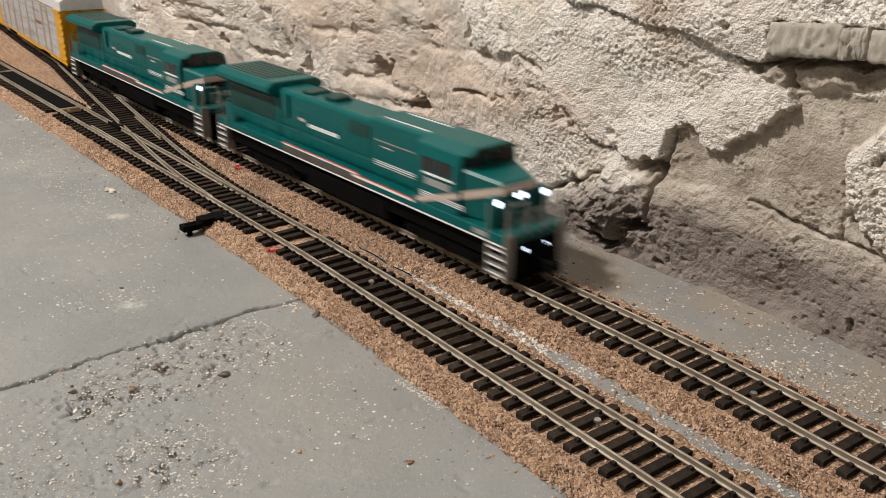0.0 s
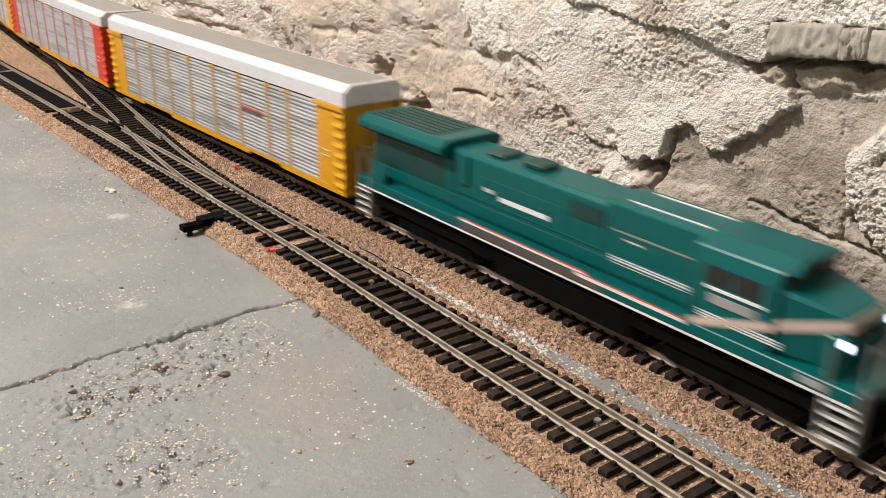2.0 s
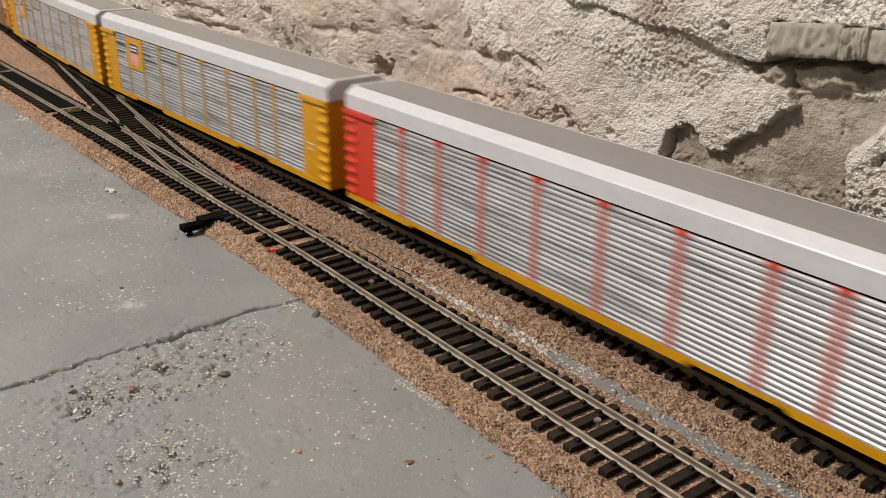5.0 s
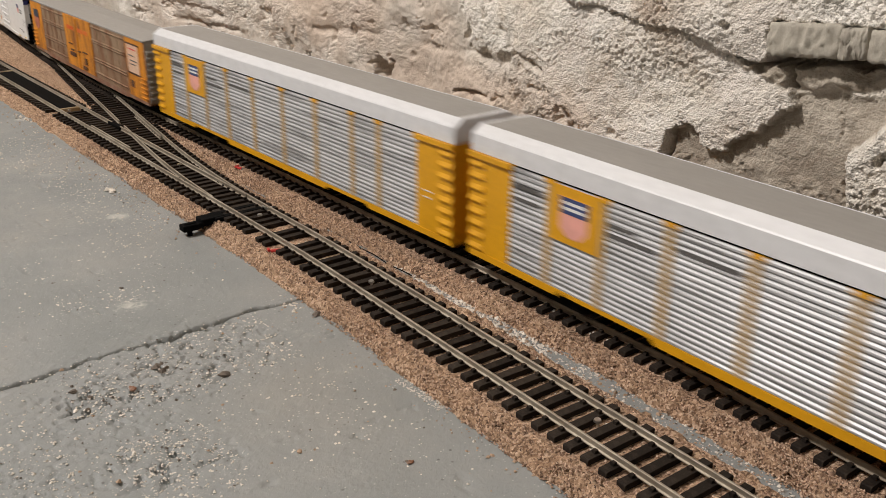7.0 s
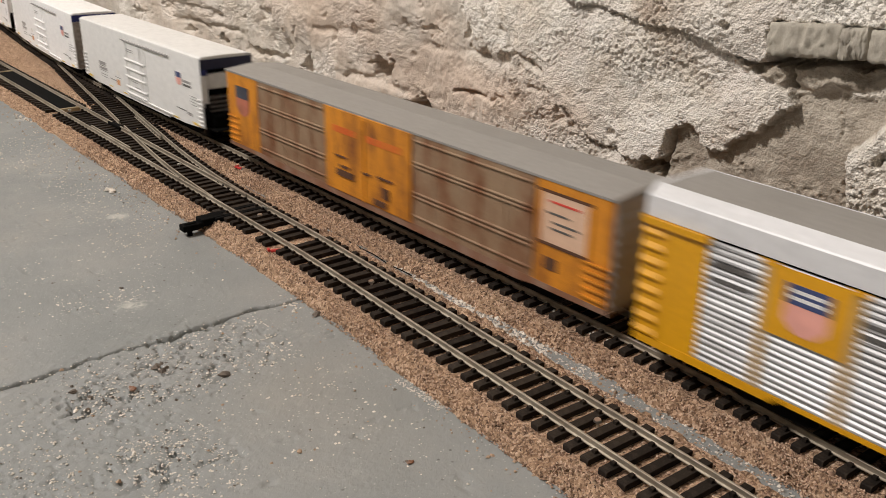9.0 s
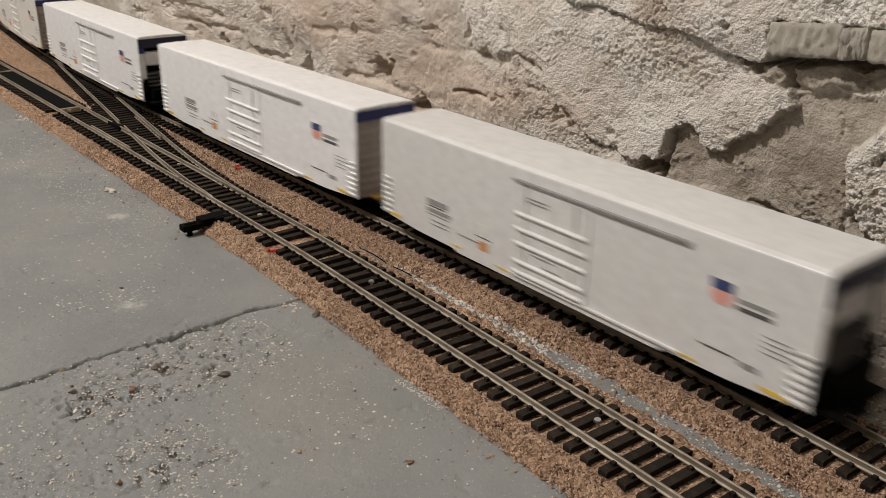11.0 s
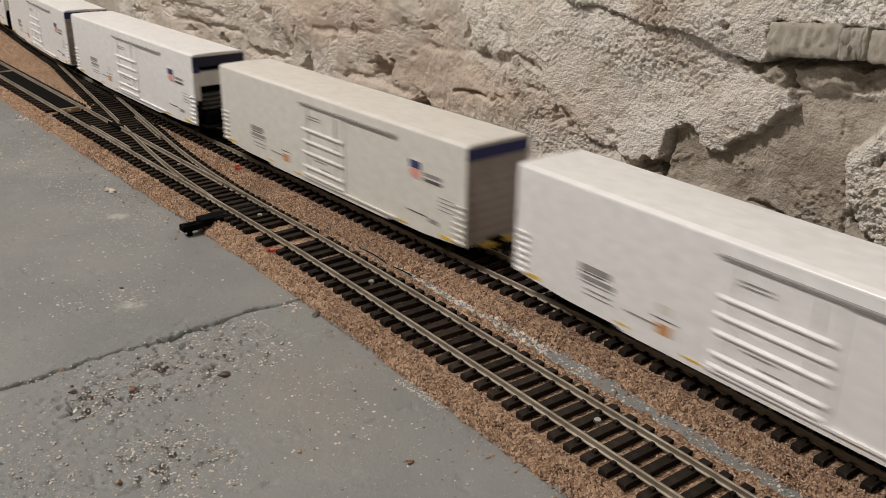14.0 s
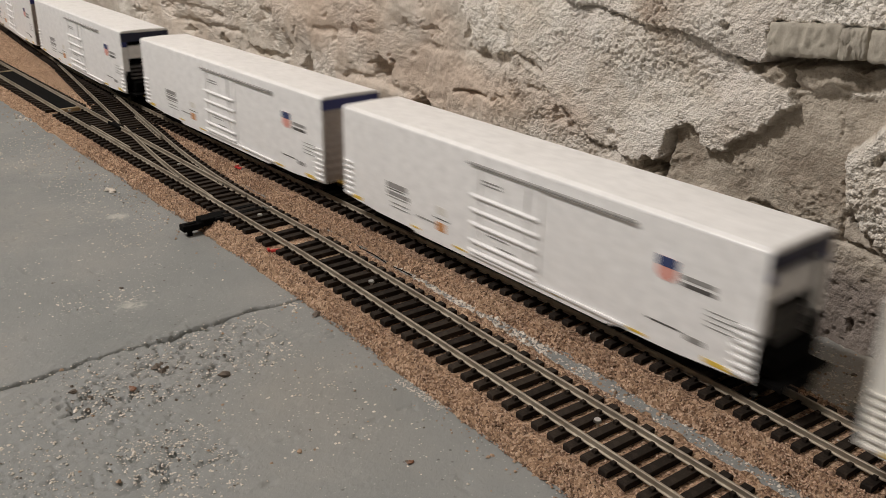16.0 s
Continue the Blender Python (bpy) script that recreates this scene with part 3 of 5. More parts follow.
    # the plain rest of the wall
    for x0, x1, z0, z1 in ((-5.0, -1.29, FLOOR, 2.3), (0.145, 5.0, FLOOR, 2.3), (-1.29, 0.145, 0.29, 2.3)):
        gx = np.linspace(x0, x1, 40)
        gz = np.linspace(z0, z1, 12)
        GX, GZ = np.meshgrid(gx, gz)
        GY = np.array([wall_y(x) for x in gx])[None, :] + 0.004 - 0.012 * fractal(GX * 3, GZ * 3, 3) + np.where((GX < -1.3) | (GX > 0.15), 0.01, 0.0)
        rest = sheet("wall_north", np.stack([GX, GY, GZ], -1), M_WALL, masks=(("bare", GX * 0), ("foot", GX * 0), ("rose", GX * 0)))
        tagged(rest, "whitewashed rubble wall", kind="structure")
    return ob


M_BRICK = grime("pale_dressed_stone", (0.43, 0.395, 0.33), (0.28, 0.25, 0.21), 0.9, 0.0, 120, 0.8, 0.0014)
rubble_wall()


# ---- floor with its crack and worn patch ----
WORN = ((-0.232, -0.140, 0.020, 0.030, 1.0), (-0.225, -0.172, 0.014, 0.016, 1.0), (-0.178, -0.166, 0.016, 0.014, 0.8), (-0.170, -0.205, 0.03, 0.02, 0.6))
def floor_sheet():
    xs = np.concatenate([np.arange(-0.90, -0.272, 0.0025), np.arange(-0.272, -0.238, 0.00055), np.arange(-0.238, -0.13, 0.0007), np.arange(-0.13, 0.0021, 0.0025)])
    ys = np.concatenate([np.arange(-0.262, -0.075, 0.0007), np.arange(-0.075, 0.1221, 0.0025)])
    X, Y = np.meshgrid(xs, ys)
    h = 0.0012 * fractal(X * 14, Y * 14, 4) + 0.0003 * fractal(X * 160, Y * 160, 3)
    line = -0.2535 + 0.003 * fractal(Y * 60, Y * 0 + 4, 4) * 2 + 0.0026 * fractal(Y * 420, X * 300, 3) + 0.02 * np.clip(Y + 0.09, -1, 0) * -0.15
    gate = np.clip((-0.074 - Y) / 0.01, 0, 1)
    wide = 0.0005 + 0.0011 * np.clip(fractal(Y * 55 + 9, Y * 0 + 2, 3) * 2 + 0.1, 0, 1)
    h -= 0.0042 * np.clip(1.35 - np.abs(X - line) / wide, 0, 1) * gate
    h += 0.0007 * np.clip((line - X) / 0.004, 0, 1) * np.clip(1 + (X - line) / 0.05, 0, 1) * gate
    worn = sum(k * np.exp(-(((X - a) / ra) ** 2 + ((Y - b) / rb) ** 2)) for a, b, ra, rb, k in WORN)
    h -= 0.0028 * np.clip(fractal(X * 400, Y * 400, 3) * 12 - 1.2, 0, 1) * np.clip(worn, 0, 1)
    h += (0.0011 * fractal(X * 620, Y * 620, 2) + 0.0012 * fractal(X * 210 + 3, Y * 210, 3)) * np.clip(worn, 0, 1)
    tan = 1.5 * np.clip((Y - 0.02) / 0.012, 0, 1) * np.clip(fractal(X * 50, Y * 50, 4) * 3 + 0.7, 0, 1) + 0.35 * np.exp(-(((X + 0.185) / 0.05) ** 2 + ((Y + 0.112) / 0.03) ** 2))
    scuff = sum(np.exp(-(((X - a) / r) ** 2 + ((Y - b) / r) ** 2)) for a, b, r in ((-0.290, -0.1345, 0.013), (-0.397, -0.101, 0.010), (-0.152, -0.082, 0.005), (-0.645, -0.080, 0.010)))
    h -= 0.0012 * np.clip(fractal(X * 120 + 7, Y * 120, 3) * 6 - 1.5, 0, 1)
    ob = sheet("floor", np.stack([X, Y, FLOOR + h], -1), M_FLOOR, masks=(("scuff", np.clip(scuff, 0, 1)), ("tan", np.clip(tan * 0.6, 0, 1))))
    tagged(ob, "grey painted concrete floor with a crack and worn pits", kind="structure")
    bm = bmesh.new()
    for x0, x1, y0, y1 in ((-5, -0.9, -3.2, 0.6), (0.0, 5, -3.2, 0.6), (-0.9, 0.0, -3.2, -0.2610), (-0.9, 0.0, 0.1195, 0.6)):
        box(bm, x0, x1, y0, y1, FLOOR - 0.08, FLOOR - 0.0002)
    part("floor", bm, M_FLOOR, None, "grey painted concrete floor", kind="structure")


floor_sheet()
for nm, d in (("wall_south", (-5, 5, -3.3, -3.2, FLOOR, 2.3)), ("wall_west", (-5.1, -5, -3.3, 0.6, FLOOR, 2.3)), ("wall_east", (5, 5.1, -3.3, 0.6, FLOOR, 2.3))):
    bm = bmesh.new(); box(bm, *d)
    part(nm, bm, M_PLASTER, None, "plain pale plaster cellar wall", kind="structure")
bm = bmesh.new(); box(bm, -5.1, 5.1, -3.3, 0.6, 2.3, 2.4)
part("ceiling", bm, M_CEIL, None, "plain grey cellar ceiling", kind="structure")


# ---- tracks ----
def branch_y(x):
    """Centre line of the diverging route of the turnout."""
    d = max(-0.33 - x, 0.0)
    y = 0.45 * d * d if d < 0.16 else 0.0115 + 0.145 * (d - 0.16)
    return min(front_y(x) + y, back_y(x))


TIE_PITCH = 0.00724
Z_TIE = -0.0025


def side_of(fy, x, off):
    """A point at a sideways distance from a centre line."""
    e = 0.002
    s = (fy(x + e) - fy(x - e)) / (2 * e)
    n = math.hypot(1, s)
    return x - off * s / n, fy(x) + off / n


def rail_mesh(bm, fy, off, x0, x1, step=0.006):
    """Flat-bottomed rail: foot, web and rounded head."""
    prof = [(-0.0008, -0.0025), (-0.0008, -0.0022), (-0.00025, -0.0019), (-0.00025, -0.0009), (-0.00045, -0.0007), (-0.00045, -0.00012), (-0.00033, 0.0),
            (0.00033, 0.0), (0.00045, -0.00012), (0.00045, -0.0007), (0.00025, -0.0009), (0.00025, -0.0019), (0.0008, -0.0022), (0.0008, -0.0025)]
    last = None
    n = max(2, int((x1 - x0) / step))
    for i in range(n + 1):
        x = x0 + (x1 - x0) * i / n
        ring = [bm.verts.new((*side_of(fy, x, off + dy), dz)) for dy, dz in prof]
        if last:
            for a in range(len(ring)):
                b = (a + 1) % len(ring)
                bm.faces.new((last[a], last[b], ring[b], ring[a]))
        else:
            bm.faces.new(ring)
        last = ring
    bm.faces.new(last[::-1])


def rail(parent, fy, off, x0, x1, step=0.006, label=""):
    bm = bmesh.new()
    rail_mesh(bm, fy, off, x0, x1, step)
    return part("rail", bm, M_RAIL, parent, label)


def tie_shape(bm, y0, y1, chairs):
    """One tie along y with its rail chairs, top at z 0."""
    w, b = 0.00162, 0.0003
    hull(bm, [(y0, -0.0021), (y1, -0.0021), (y1, -b), (y1 - b, 0), (y0 + b, 0), (y0, -b)], -w, w)
    for c in chairs:
        for s in (-1, 1):
            box(bm, -0.0007, 0.0007, c + s * 0.0019 - 0.0007, c + s * 0.0019 + 0.0007, 0, 0.0011)


def tie_data(y0, y1, chairs):
    bm = bmesh.new()
    tie_shape(bm, y0, y1, chairs)
    bmesh.ops.recalc_face_normals(bm, faces=bm.faces)
    me = bpy.data.meshes.new("tie")
    bm.to_mesh(me)
    bm.free()
    me.materials.append(M_TIE)
    return me


def cork(name, fy, x0, x1, label, seed):
    """Cork roadbed: flat top, crumbly sloping shoulders and a split along the middle."""
    xs = np.arange(x0, x1, 0.0016)
    off = np.array([-0.0262, -0.0255, -0.0248, -0.0240, -0.0231, -0.0222, -0.0213, -0.0204, -0.0195, -0.0186, -0.0176, -0.0165, -0.0152, -0.012, -0.008, -0.004, 0.0, 0.004, 0.008, 0.012, 0.0152,
                    0.0165, 0.0176, 0.0186, 0.0195, 0.0204, 0.0213, 0.0222, 0.0231, 0.0240, 0.0248, 0.0255, 0.0262])
    X, O = np.meshgrid(xs, off)
    a = np.abs(O) + 0.0042 * fractal(X * 70 + seed, O * 9 + np.sign(O) * 3, 4)
    top = -0.0047
    zz = np.interp(a, [0, 0.0196, 0.0205, 0.0226, 0.0240, 0.0252, 0.03], [top, top, top - 0.0017, top - 0.0023, FLOOR + 0.0010, FLOOR - 0.0012, FLOOR - 0.0015])
    shoulder = np.clip((a - 0.0145) / 0.003, 0, 1) * np.clip((0.0258 - a) / 0.002, 0, 1)
    zz = zz + (0.0032 * fractal(X * 560 + seed, O * 560, 3) + 0.0036 * fractal(X * 230, O * 240 + seed, 3)) * (0.25 + shoulder)
    zz -= 0.0020 * np.exp(-((a - 0.0212) / 0.0006) ** 2) * np.clip(fractal(X * 25, X * 0 + seed, 3) * 5 + 0.4, 0, 1)
    cy = np.array([fy(x) for x in xs])[None, :]
    ob = sheet(name, np.stack([X, cy + O, zz], -1), M_CORK)
    return tagged(ob, label, "roadbed", kind="structure")


cork("roadbed", back_y, -1.25, 0.20, "brown granular cork roadbed with crumbling shoulders", 3.0)
cork("roadbed", front_y, -1.25, 0.20, "brown granular cork roadbed under the siding", 8.0)


def branch_cork():
    P = np.array([[(x, branch_y(x) + o, -0.0049 - 0.0002 + 0.0014 * noise.noise((x * 300, o * 300, 4)) - (0.0045 if abs(o) > 0.019 else 0)) for x in np.arange(-0.90, -0.43, 0.0016)]
                  for o in (-0.025, -0.0225, -0.019, -0.017, -0.014, -0.008, 0.0, 0.008, 0.014, 0.017, 0.019, 0.0225, 0.025)])
    tagged(sheet("roadbed", P, M_CORK), "brown cork roadbed under the turnout's branch", "roadbed", kind="structure")


branch_cork()


def infill_cork():
    """Cork scraps that fill the ground between the two lines."""
    P = np.array([[(x, (front_y(x) + 0.018) * (1 - f) + (back_y(x) - 0.018) * f, -0.0056 + 0.0016 * noise.noise((x * 260, f * 9, 7)) + 0.0012 * noise.noise((x * 700, f * 30, 2))) for x in np.arange(-1.25, -0.60, 0.0018)]
                  for f in np.linspace(0, 1, 14)])
    tagged(sheet("roadbed", P, M_CORK), "brown cork filling between the lines", "roadbed", kind="structure")


infill_cork()


def plain_bed(name, x0, x1, fy, label):
    xs = np.linspace(x0, x1, 60)
    P = np.array([[(x, fy(x) + o, z) for x in xs] for o, z in ((-0.0255, FLOOR), (-0.0178, -0.0047), (0.0178, -0.0047), (0.0255, FLOOR))])
    tagged(sheet(name, P, M_CORK, smooth=False), label, "roadbed", kind="structure")


for a, b in ((-4.95, -1.245), (0.195, 4.6)):
    plain_bed("roadbed", a, b, back_y, "brown cork roadbed")
plain_bed("roadbed", -1.9, -1.245, front_y, "brown cork roadbed")
plain_bed("roadbed", 0.195, 1.2, front_y, "brown cork roadbed")


def track(fy, x0, x1, near0, near1, skip, phase, label, off_rails):
    t = tagged(new("track"), label, "track", "model tracks on the cellar floor")
    for off, spans in off_rails:
        for a, b in spans:
            rail(t, fy, off, a, b)
    std = tie_data(-0.0146, 0.0146, (-GAUGE / 2, GAUGE / 2))
    far = bmesh.new()
    rng = random.Random(int(phase * 1e6))
    k0 = math.ceil((x0 - phase) / TIE_PITCH)
    for k in range(k0, int((x1 - phase) / TIE_PITCH)):
        x = phase + k * TIE_PITCH
        if skip(x):
            continue
        slope = math.degrees(math.atan((fy(x + 0.002) - fy(x - 0.002)) / 0.004))
        m = pose(x + rng.uniform(-1, 1) * 0.00015, fy(x), Z_TIE, 0, 0, slope + rng.uniform(-1, 1) * 0.8)
        if near0 < x < near1:
            o = new("tie", std)
            o.parent = t
            o.matrix_basis = m
        else:
            n = len(far.verts)
            tie_shape(far, -0.0146, 0.0146, ())
            far.verts.ensure_lookup_table()
            for v in far.verts[n:]:
                v.co = m @ v.co
    part("ties", far, M_TIE, t, "black plastic ties in a long row", kind="stuff")
    return t


H = GAUGE / 2
main = track(back_y, -4.9, 4.5, -1.05, 0.0, lambda x: False, -0.15955, "straight model track of nickel rails on black ties beside the wall",
             ((-H, ((-4.9, -1.2), (-1.2, 0.1), (0.1, 4.5))), (H, ((-4.9, -1.2), (-1.2, 0.1), (0.1, 4.5)))))
siding = track(front_y, -1.85, 1.15, -1.05, 0.0, lambda x: -0.600 < x < -0.272 or -0.80 < x < -0.622, -0.2246, "siding of nickel rails on black ties with turnout",
               ((-H, ((-1.85, -0.6335), (-0.633, -0.2885), (-0.288, 1.15))), (H, ((-1.85, -0.6335), (-0.633, -0.560), (-0.545, -0.440), (-0.33, -0.2885), (-0.288, 1.15)))))


# turnout: long ties, closure rails, frog, points and throw bar
def turnout():
    t = tagged(new("turnout"), "black-tied model railway turnout with throw bar", "turnout")
    rail(t, branch_y, H, -0.88, -0.33, label="curved stock rail")
    rail(t, branch_y, -H, -0.88, -0.560, label="frog wing rail")
    rail(t, branch_y, -H, -0.545, -0.372, label="curved closure rail")
    rail(t, front_y, H, -0.440, -0.365, label="straight point rail")
    rail(t, front_y, -H + 0.0022, -0.56, -0.49, label="guard rail")
    rail(t, branch_y, H - 0.0022, -0.575, -0.505, label="guard rail")
    bm = bmesh.new()
    fx = -0.553
    hull_y(bm, [(fx - 0.012, -0.0023), (fx + 0.010, -0.0023), (fx + 0.010, -0.0002), (fx - 0.012, -0.0002)], front_y(fx) + H - 0.0016, front_y(fx) + H + 0.0016)
    part("frog", bm, M_BLACK, t, "black plastic frog", bevel=0.0004)
    k = 0
    x = -0.600
    while x < -0.274:
        y0, y1 = front_y(x) - 0.0146, branch_y(x) + 0.0146
        bm = bmesh.new()
        if not (-0.318 < x < -0.288 and k % 3 == 0):
            tie_shape(bm, y0, y1, (front_y(x) - H, branch_y(x) + H))
            o = part("tie", bm, M_TIE, t)
            o.location = (x, 0, Z_TIE)
        else:
            bm.free()
        x += TIE_PITCH * 0.93
        k += 1
    x = -0.606
    while x > -0.86:
        bm = bmesh.new()
        y1 = branch_y(x) + 0.0146
        tie_shape(bm, branch_y(x) - 0.0146, y1, (branch_y(x) - H, branch_y(x) + H))
        o = part("tie", bm, M_TIE, t)
        o.location = (x, 0, Z_TIE - 0.0002)
        x -= TIE_PITCH
    bar = bmesh.new()
    box(bar, -0.3555, -0.3520, -0.0700, -0.0400, -0.0048, -0.0022)
    box(bar, -0.3490, -0.3455, -0.0700, -0.0400, -0.0048, -0.0022)
    box(bar, -0.3545, -0.3470, -0.0770, -0.0640, -0.0056, -0.0020)
    box(bar, -0.3530, -0.3475, -0.0865, -0.0760, -0.0068, -0.0036)
    box(bar, -0.3505, -0.3490, -0.0850, -0.0790, -0.0036, -0.0030)
    part("throw_bar", bar, M_BLACK, t, "black throw bar reaching past the roadbed", bevel=0.0003)
    post = bmesh.new()
    drum(post, -0.3500, -0.0825, (FLOOR - 0.0068) / 2, 0.0014, abs(FLOOR + 0.0068), n=8)
    part("bar_support", post, M_BLACK, t)


turnout()


def rerailer():
    r = tagged(new("rerailer"), "flat black rerailing plate between the siding rails", "rerailer")
    x0, x1 = -0.795, -0.628
    bm = bmesh.new()
    n = 12
    va = []
    for i in range(n + 1):
        x = x0 + (x1 - x0) * i / n
        y = front_y(x)
        va.append([bm.verts.new((x, y + dy, z)) for dy, z in ((-0.0068, -0.0016), (0.0068, -0.0016), (0.0068, -0.0047), (-0.0068, -0.0047))])
    for i in range(n):
        for a in range(4):
            bm.faces.new((va[i][a], va[i][(a + 1) % 4], va[i + 1][(a + 1) % 4], va[i + 1][a]))
    bm.faces.new(va[0]), bm.faces.new(va[-1][::-1])
    part("plate", bm, M_BLACK, r)
    bm = bmesh.new()
    for x in np.arange(x0 - 0.002, x1, 0.0068):
        y = front_y(x)
        box(bm, x - 0.0015, x + 0.0015, y - 0.0146, y - 0.0070, -0.0047, -0.0025)
        box(bm, x - 0.0015, x + 0.0015, y + 0.0070, y + 0.0146, -0.0047, -0.0025)
    part("tie_ends", bm, M_TIE, r)
    for x in (x0 - 0.003, x1 + 0.003):
        bm = bmesh.new()
        y = front_y(x)
        box(bm, x - 0.0012, x + 0.0012, y - 0.0072, y + 0.0072, -0.0047, -0.0012)
        part("end_bar", bm, M_BRASS, r, "tan end bar", bevel=0.0003)


rerailer()


def nail(x, y, z, r, label, tilt=0.0):
    bm = bmesh.new()
    drum(bm, 0, 0, 0, r, 0.0007, n=16, r2=r * 0.8)
    drum(bm, 0, 0, -0.0016, r * 0.35, 0.0028, n=8)
    o = part("track_nail", bm, M_STEEL, None)
    o.matrix_basis = pose(x, y, z, tilt, 0, 0)
    tagged(o, label, "nail", "track nails")


for x, y, tl in ((-0.2357, -0.0528, 6), (-0.1056, -0.0575, 4), (-0.3370, -0.0504, 8), (-0.0843, -0.0045, 5), (-0.6219, -0.0520, 0), (-0.4440, -0.0460, 0)):
    nail(x, y, Z_TIE + 0.0005, 0.0014, "round steel track nail head in a tie", tl)


def wire_bit(x, y, z, turn, label):
    w = tagged(new("wire_end"), label, "wire", "cut feeder wires")
    w.matrix_basis = pose(x, y, z, 0, 0, turn) @ Matrix.Scale(0.7, 4)
    bm = bmesh.new()
    drum(bm, 0, 0, 0.0010, 0.0011, 0.006, "X", 10)
    drum(bm, -0.004, 0.0012, 0.0016, 0.0010, 0.0035, "Y", 10)
    part("insulation", bm, M_REDWIRE, w)
    bm = bmesh.new()
    drum(bm, 0.0045, 0.0004, 0.0011, 0.0005, 0.004, "X", 8)
    drum(bm, 0.0062, -0.001, 0.0012, 0.0006, 0.003, "Y", 8)
    part("bare_end", bm, M_STEEL, w, "bright bare wire end")


wire_bit(-0.2945, -0.0655, -0.0047, 70, "red insulated wire end beside the siding rail")
wire_bit(-0.4225, -0.0180, -0.0050, 15, "red wire end with bright tip on the cork")
bm = bmesh.new()
drum(bm, 0, 0, 0, 0.0006, 0.006, "X", 8)
drum(bm, 0.0022, 0.001, 0.0004, 0.0007, 0.003, "Y", 8)
o = part("point_spring", bm, M_STEEL, None)
o.location = (-0.3435, -0.0436, -0.0016)
tagged(o, "bright steel point spring in the turnout", "spring")


# added black strand that stands in for the shadow line between the two roadbeds
bm = bmesh.new()
prev = None
for i in range(44):
    x = -0.335 + i * 0.0022
    c = Vector((x, -0.0270 - 0.004 * (x + 0.40) + 0.0014 * noise.noise((x * 40, 0, 0)), -0.0080 + 0.0016 * noise.noise((x * 50, 5, 0))))
    ring = [bm.verts.new(c + Vector((0, 0.00028 * math.cos(a), 0.00028 * math.sin(a)))) for a in (0, 1.26, 2.51, 3.77, 5.03)]
    if prev:
        for a in range(5):
            bm.faces.new((prev[a], prev[(a + 1) % 5], ring[(a + 1) % 5], ring[a]))
    prev = ring
tagged(part("feeder_wire", bm, M_BLACK, None), "thin black strand standing in for the shadow line between the roadbeds", "wire")


# ---- loose chips and crumbs ----
def chips(name, label, mat, spots, seed, zf=lambda x, y: FLOOR):
    rng = random.Random(seed)
    verts, faces = [], []
    for x0, x1, y0, y1, n, r0, r1 in spots:
        for _ in range(n):
            x, y = rng.uniform(x0, x1), rng.uniform(y0, y1)
            r = r0 * (r1 / r0) ** (rng.random() ** 2)
            z = zf(x, y) + r * 0.2
            b = len(verts)
            a0 = rng.uniform(0, 6.3)
            for k in range(5):
                a = a0 + k * 1.2566
                q = r * rng.uniform(0.6, 1.2)
                verts.append((x + q * math.cos(a), y + q * math.sin(a), z + r * rng.uniform(-0.25, 0.2)))
            verts.append((x + r * rng.uniform(-0.3, 0.3), y + r * rng.uniform(-0.3, 0.3), z + r * rng.uniform(0.4, 0.9)))
            verts.append((x, y, z - r * 0.6))
            for k in range(5):
                faces.append((b + k, b + (k + 1) % 5, b + 5))
                faces.append((b + (k + 1) % 5, b + k, b + 6))
    me = bpy.data.meshes.new(name)
    me.from_pydata(verts, [], faces)
    me.materials.append(mat)
    tagged(new(name, me), label, "debris", kind="stuff")


chips("white_chips", "scattered white plaster chips on the floor", M_CHIP_W,
      ((-0.75, -0.05, -0.26, -0.08, 1500, 0.00022, 0.0009), (-0.26, -0.15, -0.22, -0.10, 900, 0.00022, 0.0007), (-0.195, -0.155, -0.18, -0.15, 900, 0.0002, 0.0007), (-0.22, -0.13, -0.235, -0.19, 1100, 0.0002, 0.0007), (-0.25, -0.21, -0.18, -0.10, 900, 0.0002, 0.0008), (-0.36, -0.26, -0.16, -0.10, 600, 0.0002, 0.0006), (-0.60, -0.36, -0.12, -0.08, 700, 0.0003, 0.0008), (-0.175, -0.150, -0.086, -0.080, 260, 0.0002, 0.0006), (-0.40, -0.25, -0.20, -0.09, 500, 0.0002, 0.0007), (-0.24, -0.05, -0.036, -0.0215, 900, 0.00022, 0.0008),
       (-0.27, -0.13, -0.034, -0.024, 1100, 0.00022, 0.0009), (-0.265, -0.155, -0.033, -0.0245, 260, 0.0006, 0.0015), (-0.254, -0.244, -0.087, -0.079, 9, 0.0007, 0.0013), (-0.300, -0.280, -0.142, -0.128, 160, 0.0002, 0.0006), (-0.28, -0.02, 0.022, 0.075, 2600, 0.00018, 0.0008), (-0.12, -0.04, 0.022, 0.055, 600, 0.00022, 0.0009), (-0.266, -0.246, -0.088, -0.080, 12, 0.0006, 0.0014),
       (-0.66, -0.63, -0.083, -0.077, 10, 0.001, 0.0022), (-0.31, -0.27, -0.140, -0.120, 60, 0.0003, 0.0008), (-0.445, -0.435, -0.092, -0.088, 3, 0.0018, 0.0024)), 1)
